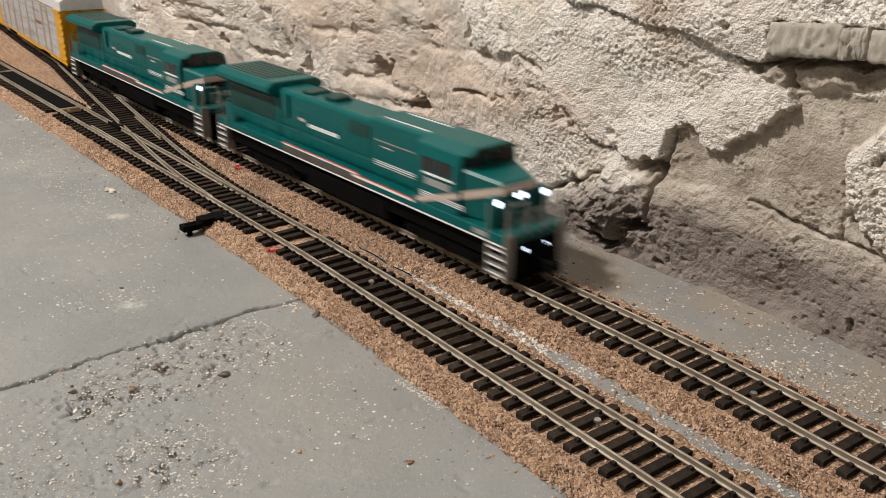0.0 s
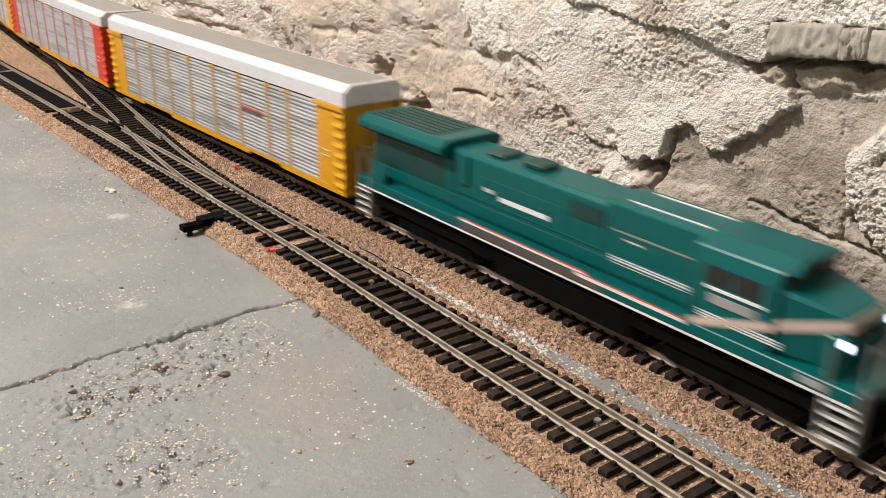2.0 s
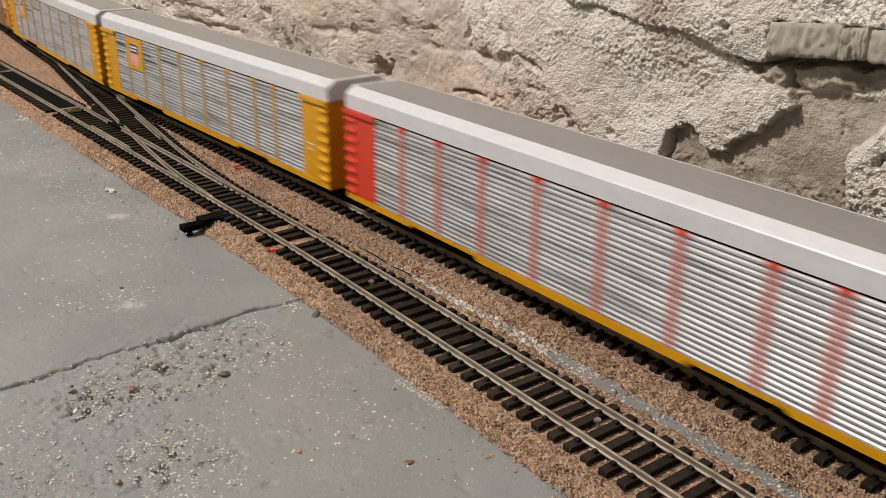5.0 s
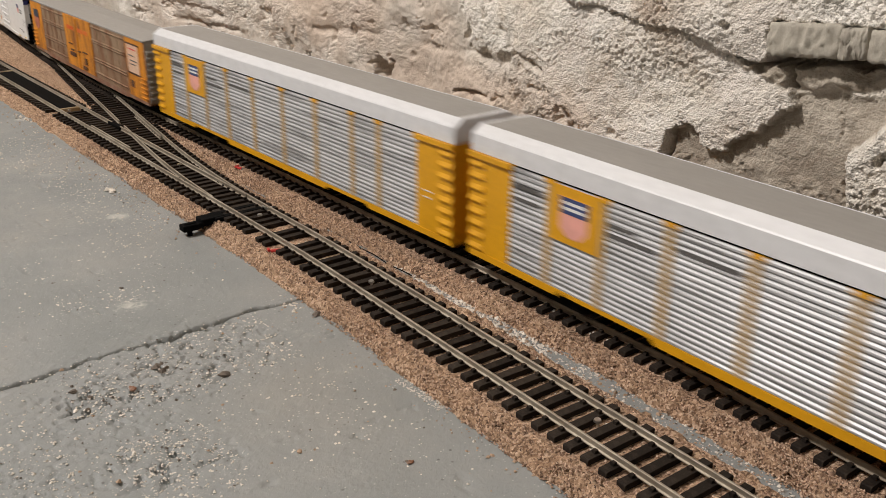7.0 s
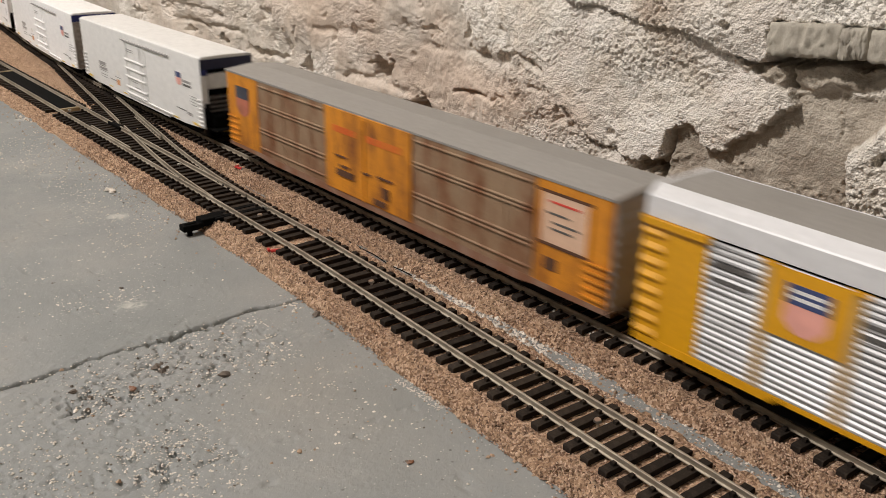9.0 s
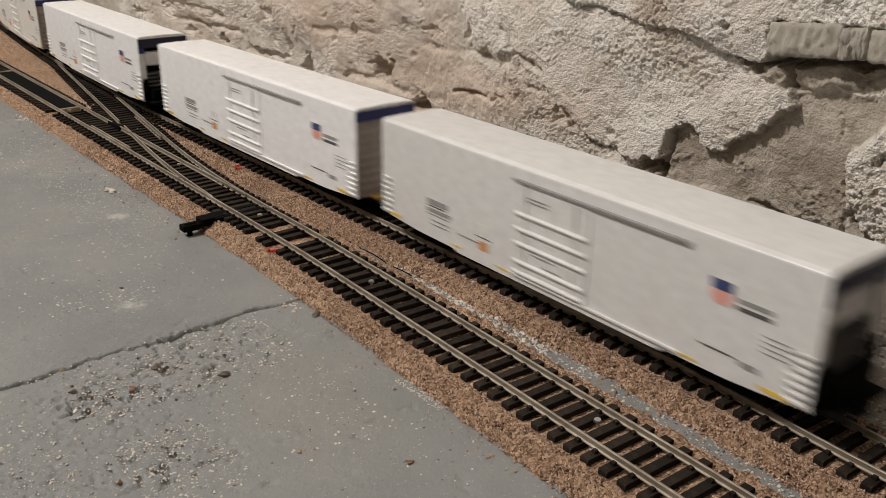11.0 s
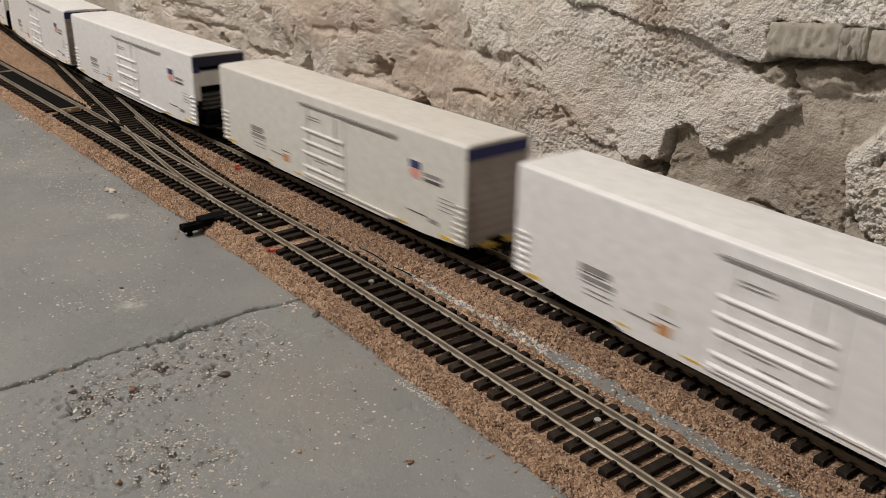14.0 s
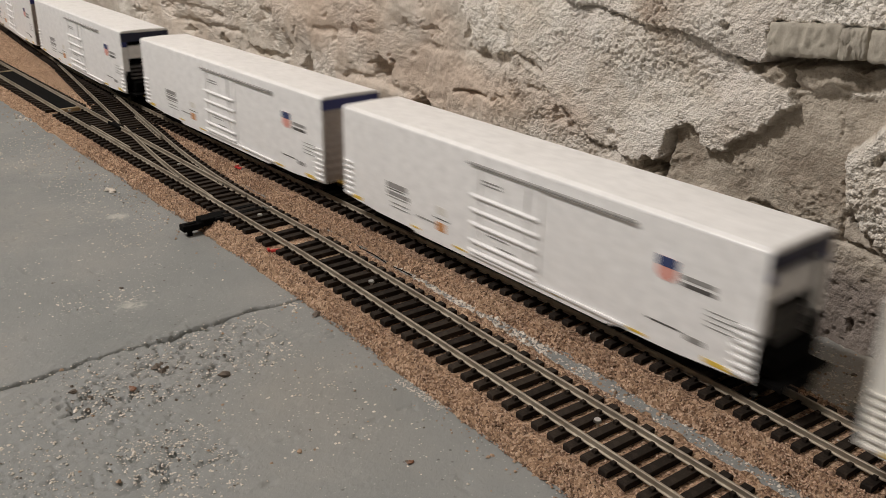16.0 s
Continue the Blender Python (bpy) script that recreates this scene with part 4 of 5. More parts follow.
chips("dark_chips", "scattered dark grit on the floor", M_CHIP_D,
      ((-0.75, -0.05, -0.26, -0.08, 160, 0.0003, 0.0008), (-0.24, -0.205, -0.195, -0.13, 22, 0.0003, 0.0011), (-0.26, -0.15, -0.21, -0.11, 120, 0.0002, 0.0006), (-0.28, -0.04, 0.024, 0.07, 220, 0.0003, 0.0011), (-0.236, -0.233, -0.082, -0.079, 2, 0.0015, 0.002),
       (-0.23, -0.05, -0.034, -0.024, 60, 0.0003, 0.0009), (-0.134, -0.131, -0.112, -0.110, 3, 0.0006, 0.0011), (-0.245, -0.218, -0.165, -0.115, 40, 0.0003, 0.0009), (-0.236, -0.218, -0.180, -0.166, 24, 0.0003, 0.0012), (-0.236, -0.230, -0.150, -0.144, 6, 0.0012, 0.0020), (-0.20, -0.155, -0.18, -0.15, 90, 0.0002, 0.0007)), 2)
chips("tan_chips", "tan cork crumbs along the roadbed", M_CHIP_T,
      ((-0.75, -0.05, -0.092, -0.076, 420, 0.0003, 0.0009), (-0.22, -0.05, -0.034, -0.0235, 300, 0.0003, 0.0012), (-0.28, -0.02, 0.0225, 0.075, 2400, 0.0002, 0.0008), (-0.30, -0.10, -0.20, -0.09, 60, 0.0003, 0.0010)), 3)
chips("crumbs", "cork crumbs and grit between the ties", M_CHIP_T, ((-0.42, -0.04, -0.073, -0.036, 900, 0.0003, 0.0007), (-0.28, -0.04, -0.020, 0.020, 800, 0.0003, 0.0008)), 4, lambda x, y: -0.0048)
chips("white_crumbs", "pale grit between the ties", M_CHIP_W, ((-0.22, -0.04, -0.016, 0.020, 160, 0.0003, 0.0011), (-0.40, -0.04, -0.070, -0.04, 90, 0.0003, 0.0009)), 5, lambda x, y: -0.0047)


def granules():
    """Loose grains of cork that crumble from the roadbeds' shoulders and tops."""
    rng = random.Random(12)
    verts, faces = [], []
    for fy, seed, n in ((front_y, 8.0, 24000), (back_y, 3.0, 20000)):
        for _ in range(n):
            x = -0.03 - 0.52 * rng.random() ** 1.4
            o = rng.choice((-1, 1)) * (0.0255 - 0.0115 * rng.random()) if rng.random() < 0.8 else rng.uniform(-0.013, 0.013)
            r = rng.uniform(0.00022, 0.00055)
            z = float(np.interp(abs(o), [0, 0.0196, 0.0205, 0.0226, 0.0240, 0.0258], [-0.0047, -0.0047, -0.0064, -0.0070, FLOOR + 0.0010, FLOOR])) + r * rng.uniform(-0.1, 0.5)
            y = fy(x) + o
            b = len(verts)
            a0 = rng.uniform(0, 6.3)
            for k in range(4):
                a = a0 + k * 1.571
                q = r * rng.uniform(0.7, 1.25)
                verts.append((x + q * math.cos(a), y + q * math.sin(a), z + r * rng.uniform(-0.4, 0.4)))
            verts.append((x + r * rng.uniform(-0.4, 0.4), y + r * rng.uniform(-0.4, 0.4), z + r * rng.uniform(0.6, 1.1)))
            verts.append((x, y, z - r))
            for k in range(4):
                faces.append((b + k, b + (k + 1) % 4, b + 4))
                faces.append((b + (k + 1) % 4, b + k, b + 5))
    me = bpy.data.meshes.new("cork_granules")
    me.from_pydata(verts, [], faces)
    me.materials.append(M_GRANULE)
    tagged(new("cork_granules", me), "loose brown cork granules on the roadbed shoulders", "debris", kind="stuff")


granules()


def pebble(x, y, r, mat, label, z=FLOOR):
    bm = bmesh.new()
    bmesh.ops.create_icosphere(bm, subdivisions=2, radius=r)
    turn = Matrix.Rotation(x * 700, 3, "Z")
    for v in bm.verts:
        k = v.co / r
        v.co *= 1 + 0.55 * noise.noise(k * 1.3 + Vector((x * 900, y * 900, 0))) + 0.30 * noise.noise(k * 3.7 + Vector((y * 700, x * 500, 4)))
        v.co.z *= 0.42
        v.co.y *= 0.72
        v.co = turn @ v.co
    o = part("pebble", bm, mat, None)
    o.location = (x, y, z + r * 0.28)
    tagged(o, label, "pebble")


pebble(-0.0905, -0.0262, 0.0019, M_CHIP_T, "rounded pinkish pebble between the roadbeds")
pebble(-0.1325, -0.1109, 0.0012, M_SILL, "brown crumb on the floor")
pebble(-0.1581, -0.1340, 0.0011, M_CHIP_T, "orange crumb on the floor")
pebble(-0.2142, -0.1311, 0.0021, M_CHIP_D, "flat dark flake on the worn floor")
pebble(-0.2249, -0.1603, 0.0017, M_SILL, "brown crumb in the worn floor patch")
pebble(-0.2356, -0.1768, 0.0014, M_CHIP_D, "dark crumb in the worn floor patch")
pebble(-0.3086, -0.1326, 0.0010, M_CHIP_D, "black sliver on the floor")
pebble(-0.1778, 0.0386, 0.0011, M_CHIP_W, "grey stone chip near the wall")
pebble(-0.4392, -0.0882, 0.0022, M_CHIP_W, "white plaster chip on the floor")
pebble(-0.2347, -0.0807, 0.0014, M_CHIP_D, "black crumb on the floor")
pebble(-0.0752, 0.0467, 0.0011, M_CHIP_D, "dark flake near the wall")
pebble(-0.3240, -0.0395, 0.0014, M_CHIP_D, "dark crumb on the cork", -0.0052)


# ---- the train ----
TRAIN = "cars of the model freight train"


def truck(parent, x, axles=2, base=0.0105, r=0.0053, big=False):
    """Bogie: side frames, bolster, and wheels on their axles."""
    half = base * (axles - 1)
    bm = bmesh.new()
    for s in (-1, 1):
        y = s * 0.0118
        prof = [(-half - 0.006, 0.0045), (-half - 0.003, 0.0032), (-half * 0.4, 0.0030), (half * 0.4, 0.0030), (half + 0.003, 0.0032), (half + 0.006, 0.0045), (half + 0.005, 0.0078),
                (half * 0.45, 0.0095), (-half * 0.45, 0.0095), (-half - 0.005, 0.0078)]
        hull_y(bm, [(x + a, b) for a, b in prof], y - 0.0011, y + 0.0011)
        for i in range(axles):
            drum(bm, x - half + 2 * base * i, y + s * 0.0014, 0.0055, 0.0020, 0.0016, "Y", 10)
    box(bm, x - 0.004, x + 0.004, -0.0115, 0.0115, 0.005, 0.0098)
    t = part("truck", bm, M_BLACK, parent, "black bogie")
    for i in range(axles):
        wx = x - half + 2 * base * i
        for s in (-1, 1):
            bm = bmesh.new()
            drum(bm, wx, s * 0.0083, r, r, 0.0024, "Y", 20)
            drum(bm, wx, s * 0.0068, r, r * 1.12, 0.0007, "Y", 20)
            part("wheel", bm, M_WHEEL, t, "dark metal wheel")
        bm = bmesh.new()
        drum(bm, wx, 0, r, 0.0011, 0.016, "Y", 8)
        part("axle", bm, M_BLACK, t)
    return t


M_WHEEL = plain("blackened_wheel_steel", (0.05, 0.045, 0.04), 0.4, 0.8)


def coupler(parent, x, s, reach=0.010):
    bm = bmesh.new()
    box(bm, min(x - s * 0.004, x + s * reach), max(x - s * 0.004, x + s * reach), -0.0013, 0.0013, 0.0078, 0.0104)
    box(bm, min(x + s * reach, x + s * (reach + 0.004)), max(x + s * reach, x + s * (reach + 0.004)), -0.0026, 0.0022, 0.0072, 0.0110)
    box(bm, x - 0.004, x + 0.004, -0.003, 0.003, 0.0070, 0.0115)
    return part("coupler", bm, M_BLACK, parent, "black knuckle coupler")


def shield(parent, x, z, w, h, y, stripes=True, field=None, top=None):
    """Plain shield shape: blue top with pale bars over a pink field."""
    for s, nm in ((-1, "emblem"), (1, "emblem")):
        bm = bmesh.new()
        prof = [(x - w / 2, z + h * 0.5), (x + w / 2, z + h * 0.5), (x + w / 2, z - h * 0.25), (x + w * 0.25, z - h * 0.45), (x, z - h * 0.5), (x - w * 0.25, z - h * 0.45), (x - w / 2, z - h * 0.25)]
        hull_y(bm, [(a / 1000, b / 1000) for a, b in prof], s * y / 1000 - 0.00012, s * y / 1000 + 0.00012)
        e = part(nm, bm, field or M_DECAL_P, parent, "pink emblem field")
        bm = bmesh.new()
        yo = s * (y + 0.12) / 1000
        box(bm, (x - w / 2) / 1000, (x + w / 2) / 1000, yo - 0.00012, yo + 0.00012, (z + h * 0.10) / 1000, (z + h * 0.5) / 1000)
        part("emblem_top", bm, top or M_DECAL_B, e, "blue emblem top")
        if stripes:
            bm = bmesh.new()
            yo = s * (y + 0.24) / 1000
            for k in (0.20, 0.34):
                box(bm, (x - w * 0.42) / 1000, (x + w * 0.42) / 1000, yo - 0.00012, yo + 0.00012, (z + h * k) / 1000, (z + h * (k + 0.07)) / 1000)
            part("emblem_bars", bm, M_DECAL_W, e, "pale emblem bars")


def autorack(label, paint, post_paint, emblem, patch, end_paint=None):
    """Enclosed three-deck car carrier with slatted sides."""
    L = 156.0
    c = tagged(new("autorack_car"), label, "railcar", TRAIN)
    posts = [-132, -108, -81, -52, -20, 13, 46, 79, 101, 130]
    # slatted sides, one panel in each bay
    for a, b in zip(posts[:-1], posts[1:]):
        for s in (-1, 1):
            bm = bmesh.new()
            z = 11.0
            n = 20
            p = 42.0 / n
            ring = []
            for k in range(n):
                ring += [(16.65, z), (17.5, z + p * 0.20), (17.5, z + p * 0.54), (16.65, z + p * 0.94)]
                z += p
            ring.append((16.65, 53.0))
            va = [bm.verts.new((a / 1000, s * y / 1000, q / 1000)) for y, q in ring]
            vb = [bm.verts.new((b / 1000, s * y / 1000, q / 1000)) for y, q in ring]
            for i in range(len(ring) - 1):
                bm.faces.new((va[i], va[i + 1], vb[i + 1], vb[i]))
            v2 = [bm.verts.new((q, s * 0.0160, zz)) for q, zz in ((a / 1000, 0.011), (a / 1000, 0.053), (b / 1000, 0.053), (b / 1000, 0.011))]
            bm.faces.new(v2)
            part("side_panel", bm, M_SLAT, c, "")
    for x in posts[1:-1]:
        for s in (-1, 1):
            bm = bmesh.new()
            box(bm, (x - 1.6) / 1000, (x + 1.6) / 1000, min(s * 0.0170, s * 0.01775), max(s * 0.0170, s * 0.01775), 0.0105, 0.0530)
            part("post", bm, post_paint, c, "weathered side post")
            bm = bmesh.new()
            box(bm, (x - 2.6) / 1000, (x + 2.6) / 1000, min(s * 0.0170, s * 0.0180), max(s * 0.0170, s * 0.0180), 0.0516, 0.0531)
            part("post_bracket", bm, paint, c)
    # sill under the sides, deeper over the middle and the ends
    for a, b, z0, m in ((-154.8, -98, 0.0084, M_YELLOW), (-98, -57, 0.0097, M_YELLOW), (-57, 57, 0.0080, M_YELLOW), (57, 88, 0.0097, M_YELLOW), (88, 154.8, 0.0084, M_YELLOW)):
        bm = bmesh.new()
        d = 0.004 if z0 < 0.009 else 0.0
        hull_y(bm, [(a / 1000, 0.0112), (b / 1000, 0.0112), (b / 1000 - (d if b < 150 else 0), z0), (a / 1000 + (d if a > -150 else 0), z0)], -0.0178, 0.0178)
        part("sill", bm, m, c, "yellow side sill")
    boxes("underframe", M_BLACK, c, (-150, 150, -12, 12, 8.2, 11.4))
    # corner panels with ladder rungs
    for e in (-1, 1):
        for s in (-1, 1):
            bm = bmesh.new()
            x0, x1 = sorted((e * 130, e * 154.8))
            box(bm, x0 / 1000, x1 / 1000, min(s * 0.0150, s * 0.0176), max(s * 0.0150, s * 0.0176), 0.0085, 0.0535)
            pn = part("corner_panel", bm, paint, c, "solid corner panel")
            for k in range(8):
                z = 12.0 + k * 5.1
                bm = bmesh.new()
                hull(bm, [(s * 0.0175, (z) / 1000), (s * 0.0186, (z + 0.3) / 1000), (s * 0.0186, (z + 0.9) / 1000), (s * 0.0175, (z + 2.6) / 1000)], min(e * 146, e * 154.8) / 1000, max(e * 146, e * 154.8) / 1000)
                part("rung", bm, paint, pn)
            bm = bmesh.new()
            x0, x1 = sorted((e * 129, e * 155.2))
            box(bm, x0 / 1000, x1 / 1000, min(s * 0.0172, s * 0.0190), max(s * 0.0172, s * 0.0190), 0.0514, 0.0536)
            part("top_rail", bm, paint, pn)
        # end doors: folding leaves with hinges
        bm = bmesh.new()
        for k in range(4):
            y0 = -15 + k * 7.5
            xo = e * (153.2 - (k % 2) * 0.7)
            box(bm, min(xo, xo - e * 2) / 1000, max(xo, xo - e * 2) / 1000, (y0 + 0.15) / 1000, (y0 + 7.35) / 1000, 0.0085, 0.0535)
        for k in range(6):
            drum(bm, e * 0.1535, 0.0, 0.014 + k * 0.007, 0.0006, 0.0022, "Z", 8)
        part("end_door", bm, end_paint or paint, c, "folding end door")
        # pale end cap of the roof
        bm = bmesh.new()
        hull(bm, [(-0.0176, 0.0535), (0.0176, 0.0535), (0.0174, 0.0606), (0.0126, 0.0640), (-0.0126, 0.0640), (-0.0174, 0.0606)], min(e * 152.6, e * 155.2) / 1000, max(e * 152.6, e * 155.2) / 1000)
        part("roof_end", bm, M_WHITE, c, "white roof end cap", bevel=0.0004)
        coupler(c, e * L / 1000, e, 0.003)
        truck(c, e * 0.103)
    # roof: dark seam, white edges, grey middle with low ribs
    boxes("roof_seam", M_BLACK, c, (-153, 153, -17.0, 17.0, 52.9, 54.0))
    for s in (-1, 1):
        bm = bmesh.new()
        pr = [(s * 0.0160, 0.0538), (s * 0.0178, 0.0538), (s * 0.0177, 0.0606), (s * 0.0172, 0.0612), (s * 0.0126, 0.0640), (s * 0.0120, 0.0628)]
        hull(bm, pr, -0.1535, 0.1535)
        part("roof_edge", bm, M_WHITE, c, "white sloping roof edge")
    bm = bmesh.new()
    hull(bm, [(-0.0127, 0.0618), (0.0127, 0.0618), (0.0127, 0.0638), (0.0, 0.0641), (-0.0127, 0.0638)], -0.1532, 0.1532)
    part("roof", bm, M_ROOFGREY, c, "flat grey roof")
    if emblem:
        strip("emblem_panel", M_YELLOW, c, -107.5, -82, 31.0, 52.6, 17.85, "yellow emblem panel")
        shield(c, -94.8, 41.0, 14.0, 15.5, 18.0)
        for x0, x1, z0, z1 in ((-79, -66, 43.8, 45.0), (-79, -57, 40.2, 41.6), (-49, -24, 44.2, 45.6), (-128, -113, 45, 46.6), (-128, -113, 40, 41.3)):
            strip("lettering", M_DECAL_K, c, x0, x1, z0, z1, 17.6, "dark lettering bar")
    if patch:
        strip("placard", M_DECAL_K, c, patch, patch + 25, 32.6, 34.6, 17.62, "dark placard")
        strip("placard_field", M_DECAL_R, c, patch, patch + 25, 34.6, 35.6, 17.62, "red placard")
    strip("lettering", M_DECAL_W, c, 135, 141, 29, 29.5, 17.75, "pale lettering bar")
    strip("lettering", M_DECAL_W, c, 135, 140, 26, 26.5, 17.75, "pale lettering bar")
    return c, 0.312


def reefer(label, paint, genset, long=1.0):
    """Insulated refrigerator car with one wide plug door."""
    L = 115.5
    c = tagged(new("refrigerator_car"), label, "railcar", TRAIN)
    bm = bmesh.new()
    inset = 7.0 if genset else 1.0
    hull(bm, [(-0.0172, 0.0100), (0.0172, 0.0100), (0.0172, 0.0525), (0.0160, 0.0542), (-0.0160, 0.0542), (-0.0172, 0.0525)], -L / 1000, (L - inset) / 1000)
    part("body", bm, paint, c, bevel=0.0004)
    # side sheets drawn past the end wall, and the roof lip
    for s in (-1, 1):
        bm = bmesh.new()
        pr = [(-L, 10.5), (-L + 30, 8.6), (-60, 8.4), (-56, 7.2), (56, 7.2), (60, 8.4), (L - 30, 8.6), (L, 10.5), (L, 53.0), (-L, 53.0)]
        hull_y(bm, [(x / 1000, z / 1000) for x, z in pr], min(s * 0.0170, s * 0.0177), max(s * 0.0170, s * 0.0177))
        part("side_sheet", bm, paint, c)
    bm = bmesh.new()
    hull(bm, [(-0.0178, 0.0528), (0.0178, 0.0528), (0.0176, 0.0540), (0.0155, 0.0549), (0, 0.0552), (-0.0155, 0.0549), (-0.0176, 0.0540)], -L / 1000, L / 1000)
    part("roof", bm, paint, c, "smooth roof", bevel=0.0002)
    boxes("underframe", M_BLACK, c, (-108, 108, -11, 11, 7.0, 10.4))
    # door with ribs, lock bars and its upper track
    for s in (-1, 1):
        bm = bmesh.new()
        box(bm, -0.020, 0.0215, min(s * 0.0174, s * 0.0182), max(s * 0.0174, s * 0.0182), 0.0102, 0.0490)
        d = part("door", bm, paint, c, "plug door", bevel=0.0003)
        for z in (36.2, 30.0, 24.0, 16.4, 12.0):
            bm = bmesh.new()
            hull(bm, [(s * 0.0181, (z - 0.7) / 1000), (s * 0.0191, (z - 0.5) / 1000), (s * 0.0191, (z + 0.1) / 1000), (s * 0.0181, (z + 0.9) / 1000)], -0.0185, 0.0200)
            part("door_rib", bm, paint, d)
        for x in (-13, 14):
            bm = bmesh.new()
            drum(bm, x / 1000, s * 0.0185, 0.0295, 0.0004, 0.037, "Z", 8)
            part("lock_bar", bm, paint, d)
        bm = bmesh.new()
        box(bm, -0.0205, 0.066, min(s * 0.0176, s * 0.0192), max(s * 0.0176, s * 0.0190), 0.0489, 0.0496)
        part("door_track", bm, M_DECAL_G, c, "grey door track")
        bm = bmesh.new()
        box(bm, -0.0205, 0.066, min(s * 0.0176, s * 0.0186), max(s * 0.0176, s * 0.0186), 0.0098, 0.0106)
        part("lower_track", bm, paint, c)
        for x0, x1 in ((-114.5, -107.5), (107.5, 114.5)):
            for k in range(7):
                z = 11.5 + k * 2.7
                bm = bmesh.new()
                box(bm, x0 / 1000, x1 / 1000, min(s * 0.0176, s * 0.0186), max(s * 0.0176, s * 0.0186), z / 1000, (z + 0.7) / 1000)
                part("ladder_rung", bm, paint, c)
    # plain shapes in place of the emblem, lettering and data panels
    shield(c, 80, 36.8, 8.0, 8.4, 17.85, False)
    for x0, x1, z0, z1, m in ((86, 99, 35.6, 37.2, M_DECAL_G), (86, 99, 33.2, 34.6, M_DECAL_K), (-79, -64, 24.0, 26.4, M_DECAL_G), (-79, -62, 20.4, 22.2, M_DECAL_G), (-79, -66, 23.0, 23.5, M_DECAL_K), (-79, -63, 19.2, 19.7, M_DECAL_G), (-76, -63, 16.6, 17.2, M_DECAL_G), (-76, -63, 14.8, 15.3, M_DECAL_G),
                              (-56, -42, 15.6, 16.3, M_DECAL_G), (-42, -36, 21.0, 24.5, M_CREAM), (-42, -36, 13.4, 17.4, M_DECAL_O), (-44, -34, 18.8, 19.2, M_DECAL_K), (-12, -1, 43.2, 43.8, M_DECAL_G), (-12, -1, 41.8, 42.4, M_DECAL_G),
                              (-8, 4, 21.0, 21.6, M_DECAL_G), (-2, 8, 17.6, 18.2, M_DECAL_G), (97, 110, 28.2, 28.6, M_DECAL_G), (97, 110, 26.4, 26.8, M_DECAL_G), (97, 110, 24.6, 25.0, M_DECAL_G), (97, 110, 22.8, 23.2, M_DECAL_G),
                              (74, 88, 16.8, 17.4, M_DECAL_K), (90, 97, 15.0, 17.0, M_DECAL_G), (98, 109, 10.4, 12.0, M_DECAL_Y), (-108, -100, 10.6, 12.2, M_DECAL_Y), (-60, -54, 9.6, 10.4, M_DECAL_Y), (28, 34, 9.0, 10.0, M_DECAL_Y),
                              (66, 74, 9.4, 10.3, M_DECAL_Y), (-30, -22, 9.2, 10.0, M_DECAL_Y)):
        strip("lettering", m, c, x0, x1, z0, z1, 17.75 if not -20 < x0 < 21 else 18.25, "")
    # ends
    if genset:
        boxes("end_wall", M_BLACK, c, (L - 7.2, L - 6.8, -16.8, 16.8, 10, 52.6), label="black recessed end wall")
        boxes("end_header", M_NAVYDARK, c, (L - 1.0, L + 0.2, -17.4, 17.4, 47.0, 53.2), label="navy end header")
        for s in (-1, 1):
            a = sorted((s * 13.4, s * 17.4))
            boxes("end_post", paint, c, (L - 1.4, L - 0.1, a[0], a[1], 24.0, 47.0))
            boxes("end_corner", M_NAVY, c, (L - 0.1, L + 0.2, a[0], a[1], 43.5, 47.0), label="navy corner")
        boxes("cooling_unit", paint, c, (L - 6.8, L - 1.6, -12.8, 12.8, 34.5, 44.0), label="white cooling unit box", bevel=0.0006)
        bm = bmesh.new()
        for k in range(4):
            box(bm, (L - 6.8) / 1000, (L - 0.8 - 0.4 * k) / 1000, -0.0125, 0.0125, (20 + k * 2.7) / 1000, (21.4 + k * 2.7) / 1000)
        part("machinery", bm, M_DECAL_K, c, "dark grey machinery under the cooling unit")
        boxes("fuel_tank", M_BLACK, c, (L - 6.8, L + 4, -12.5, 12.5, 11.0, 19.0), label="black platform box", bevel=0.001)
        boxes("end_platform", M_BLACK, c, (L - 2, L + 9, -14.0, 14.0, 9.4, 10.6), label="black end platform")
        boxes("crossover_step", M_DECAL_Y, c, (L + 3, L + 8, -8, -1, 8.8, 9.5), label="yellow step")
        for s in (-1, 1):
            boxes("brake_gear", M_BLACK, c, (L, L + 2.0, s * 15 - 1.2, s * 15 + 1.2, 17.0, 26.0))
    else:
        boxes("end_header", M_NAVY, c, (L - 1.2, L + 0.2, -17.4, 17.4, 48.2, 53.4), label="navy end header")
        bm = bmesh.new()
        for k in range(9):
            hull_y(bm, [((L - 1.2) / 1000, (12.5 + k * 4) / 1000), ((L - 0.2) / 1000, (13.4 + k * 4) / 1000), ((L - 0.2) / 1000, (14.6 + k * 4) / 1000), ((L - 1.2) / 1000, (15.5 + k * 4) / 1000)], -0.0150, 0.0150)
        # ribs and end wall carry the painted-in shade of the gap
        part("end_ribs", bm, M_ENDSHADE, c, "ribbed end wall with shade painted in brown")
        boxes("end_wall", M_ENDSHADE, c, (L - 1.15, L - 0.85, -16.9, 16.9, 10.6, 48.0), label="end wall with shade painted in brown")
        boxes("crossover_step", M_DECAL_Y, c, (L - 0.5, L + 3.5, -9, 9, 9.2, 10.2), label="yellow step")
    for e in (-1, 1):
        coupler(c, e * (L - 2) / 1000, e, 0.008)
        truck(c, e * 0.082)
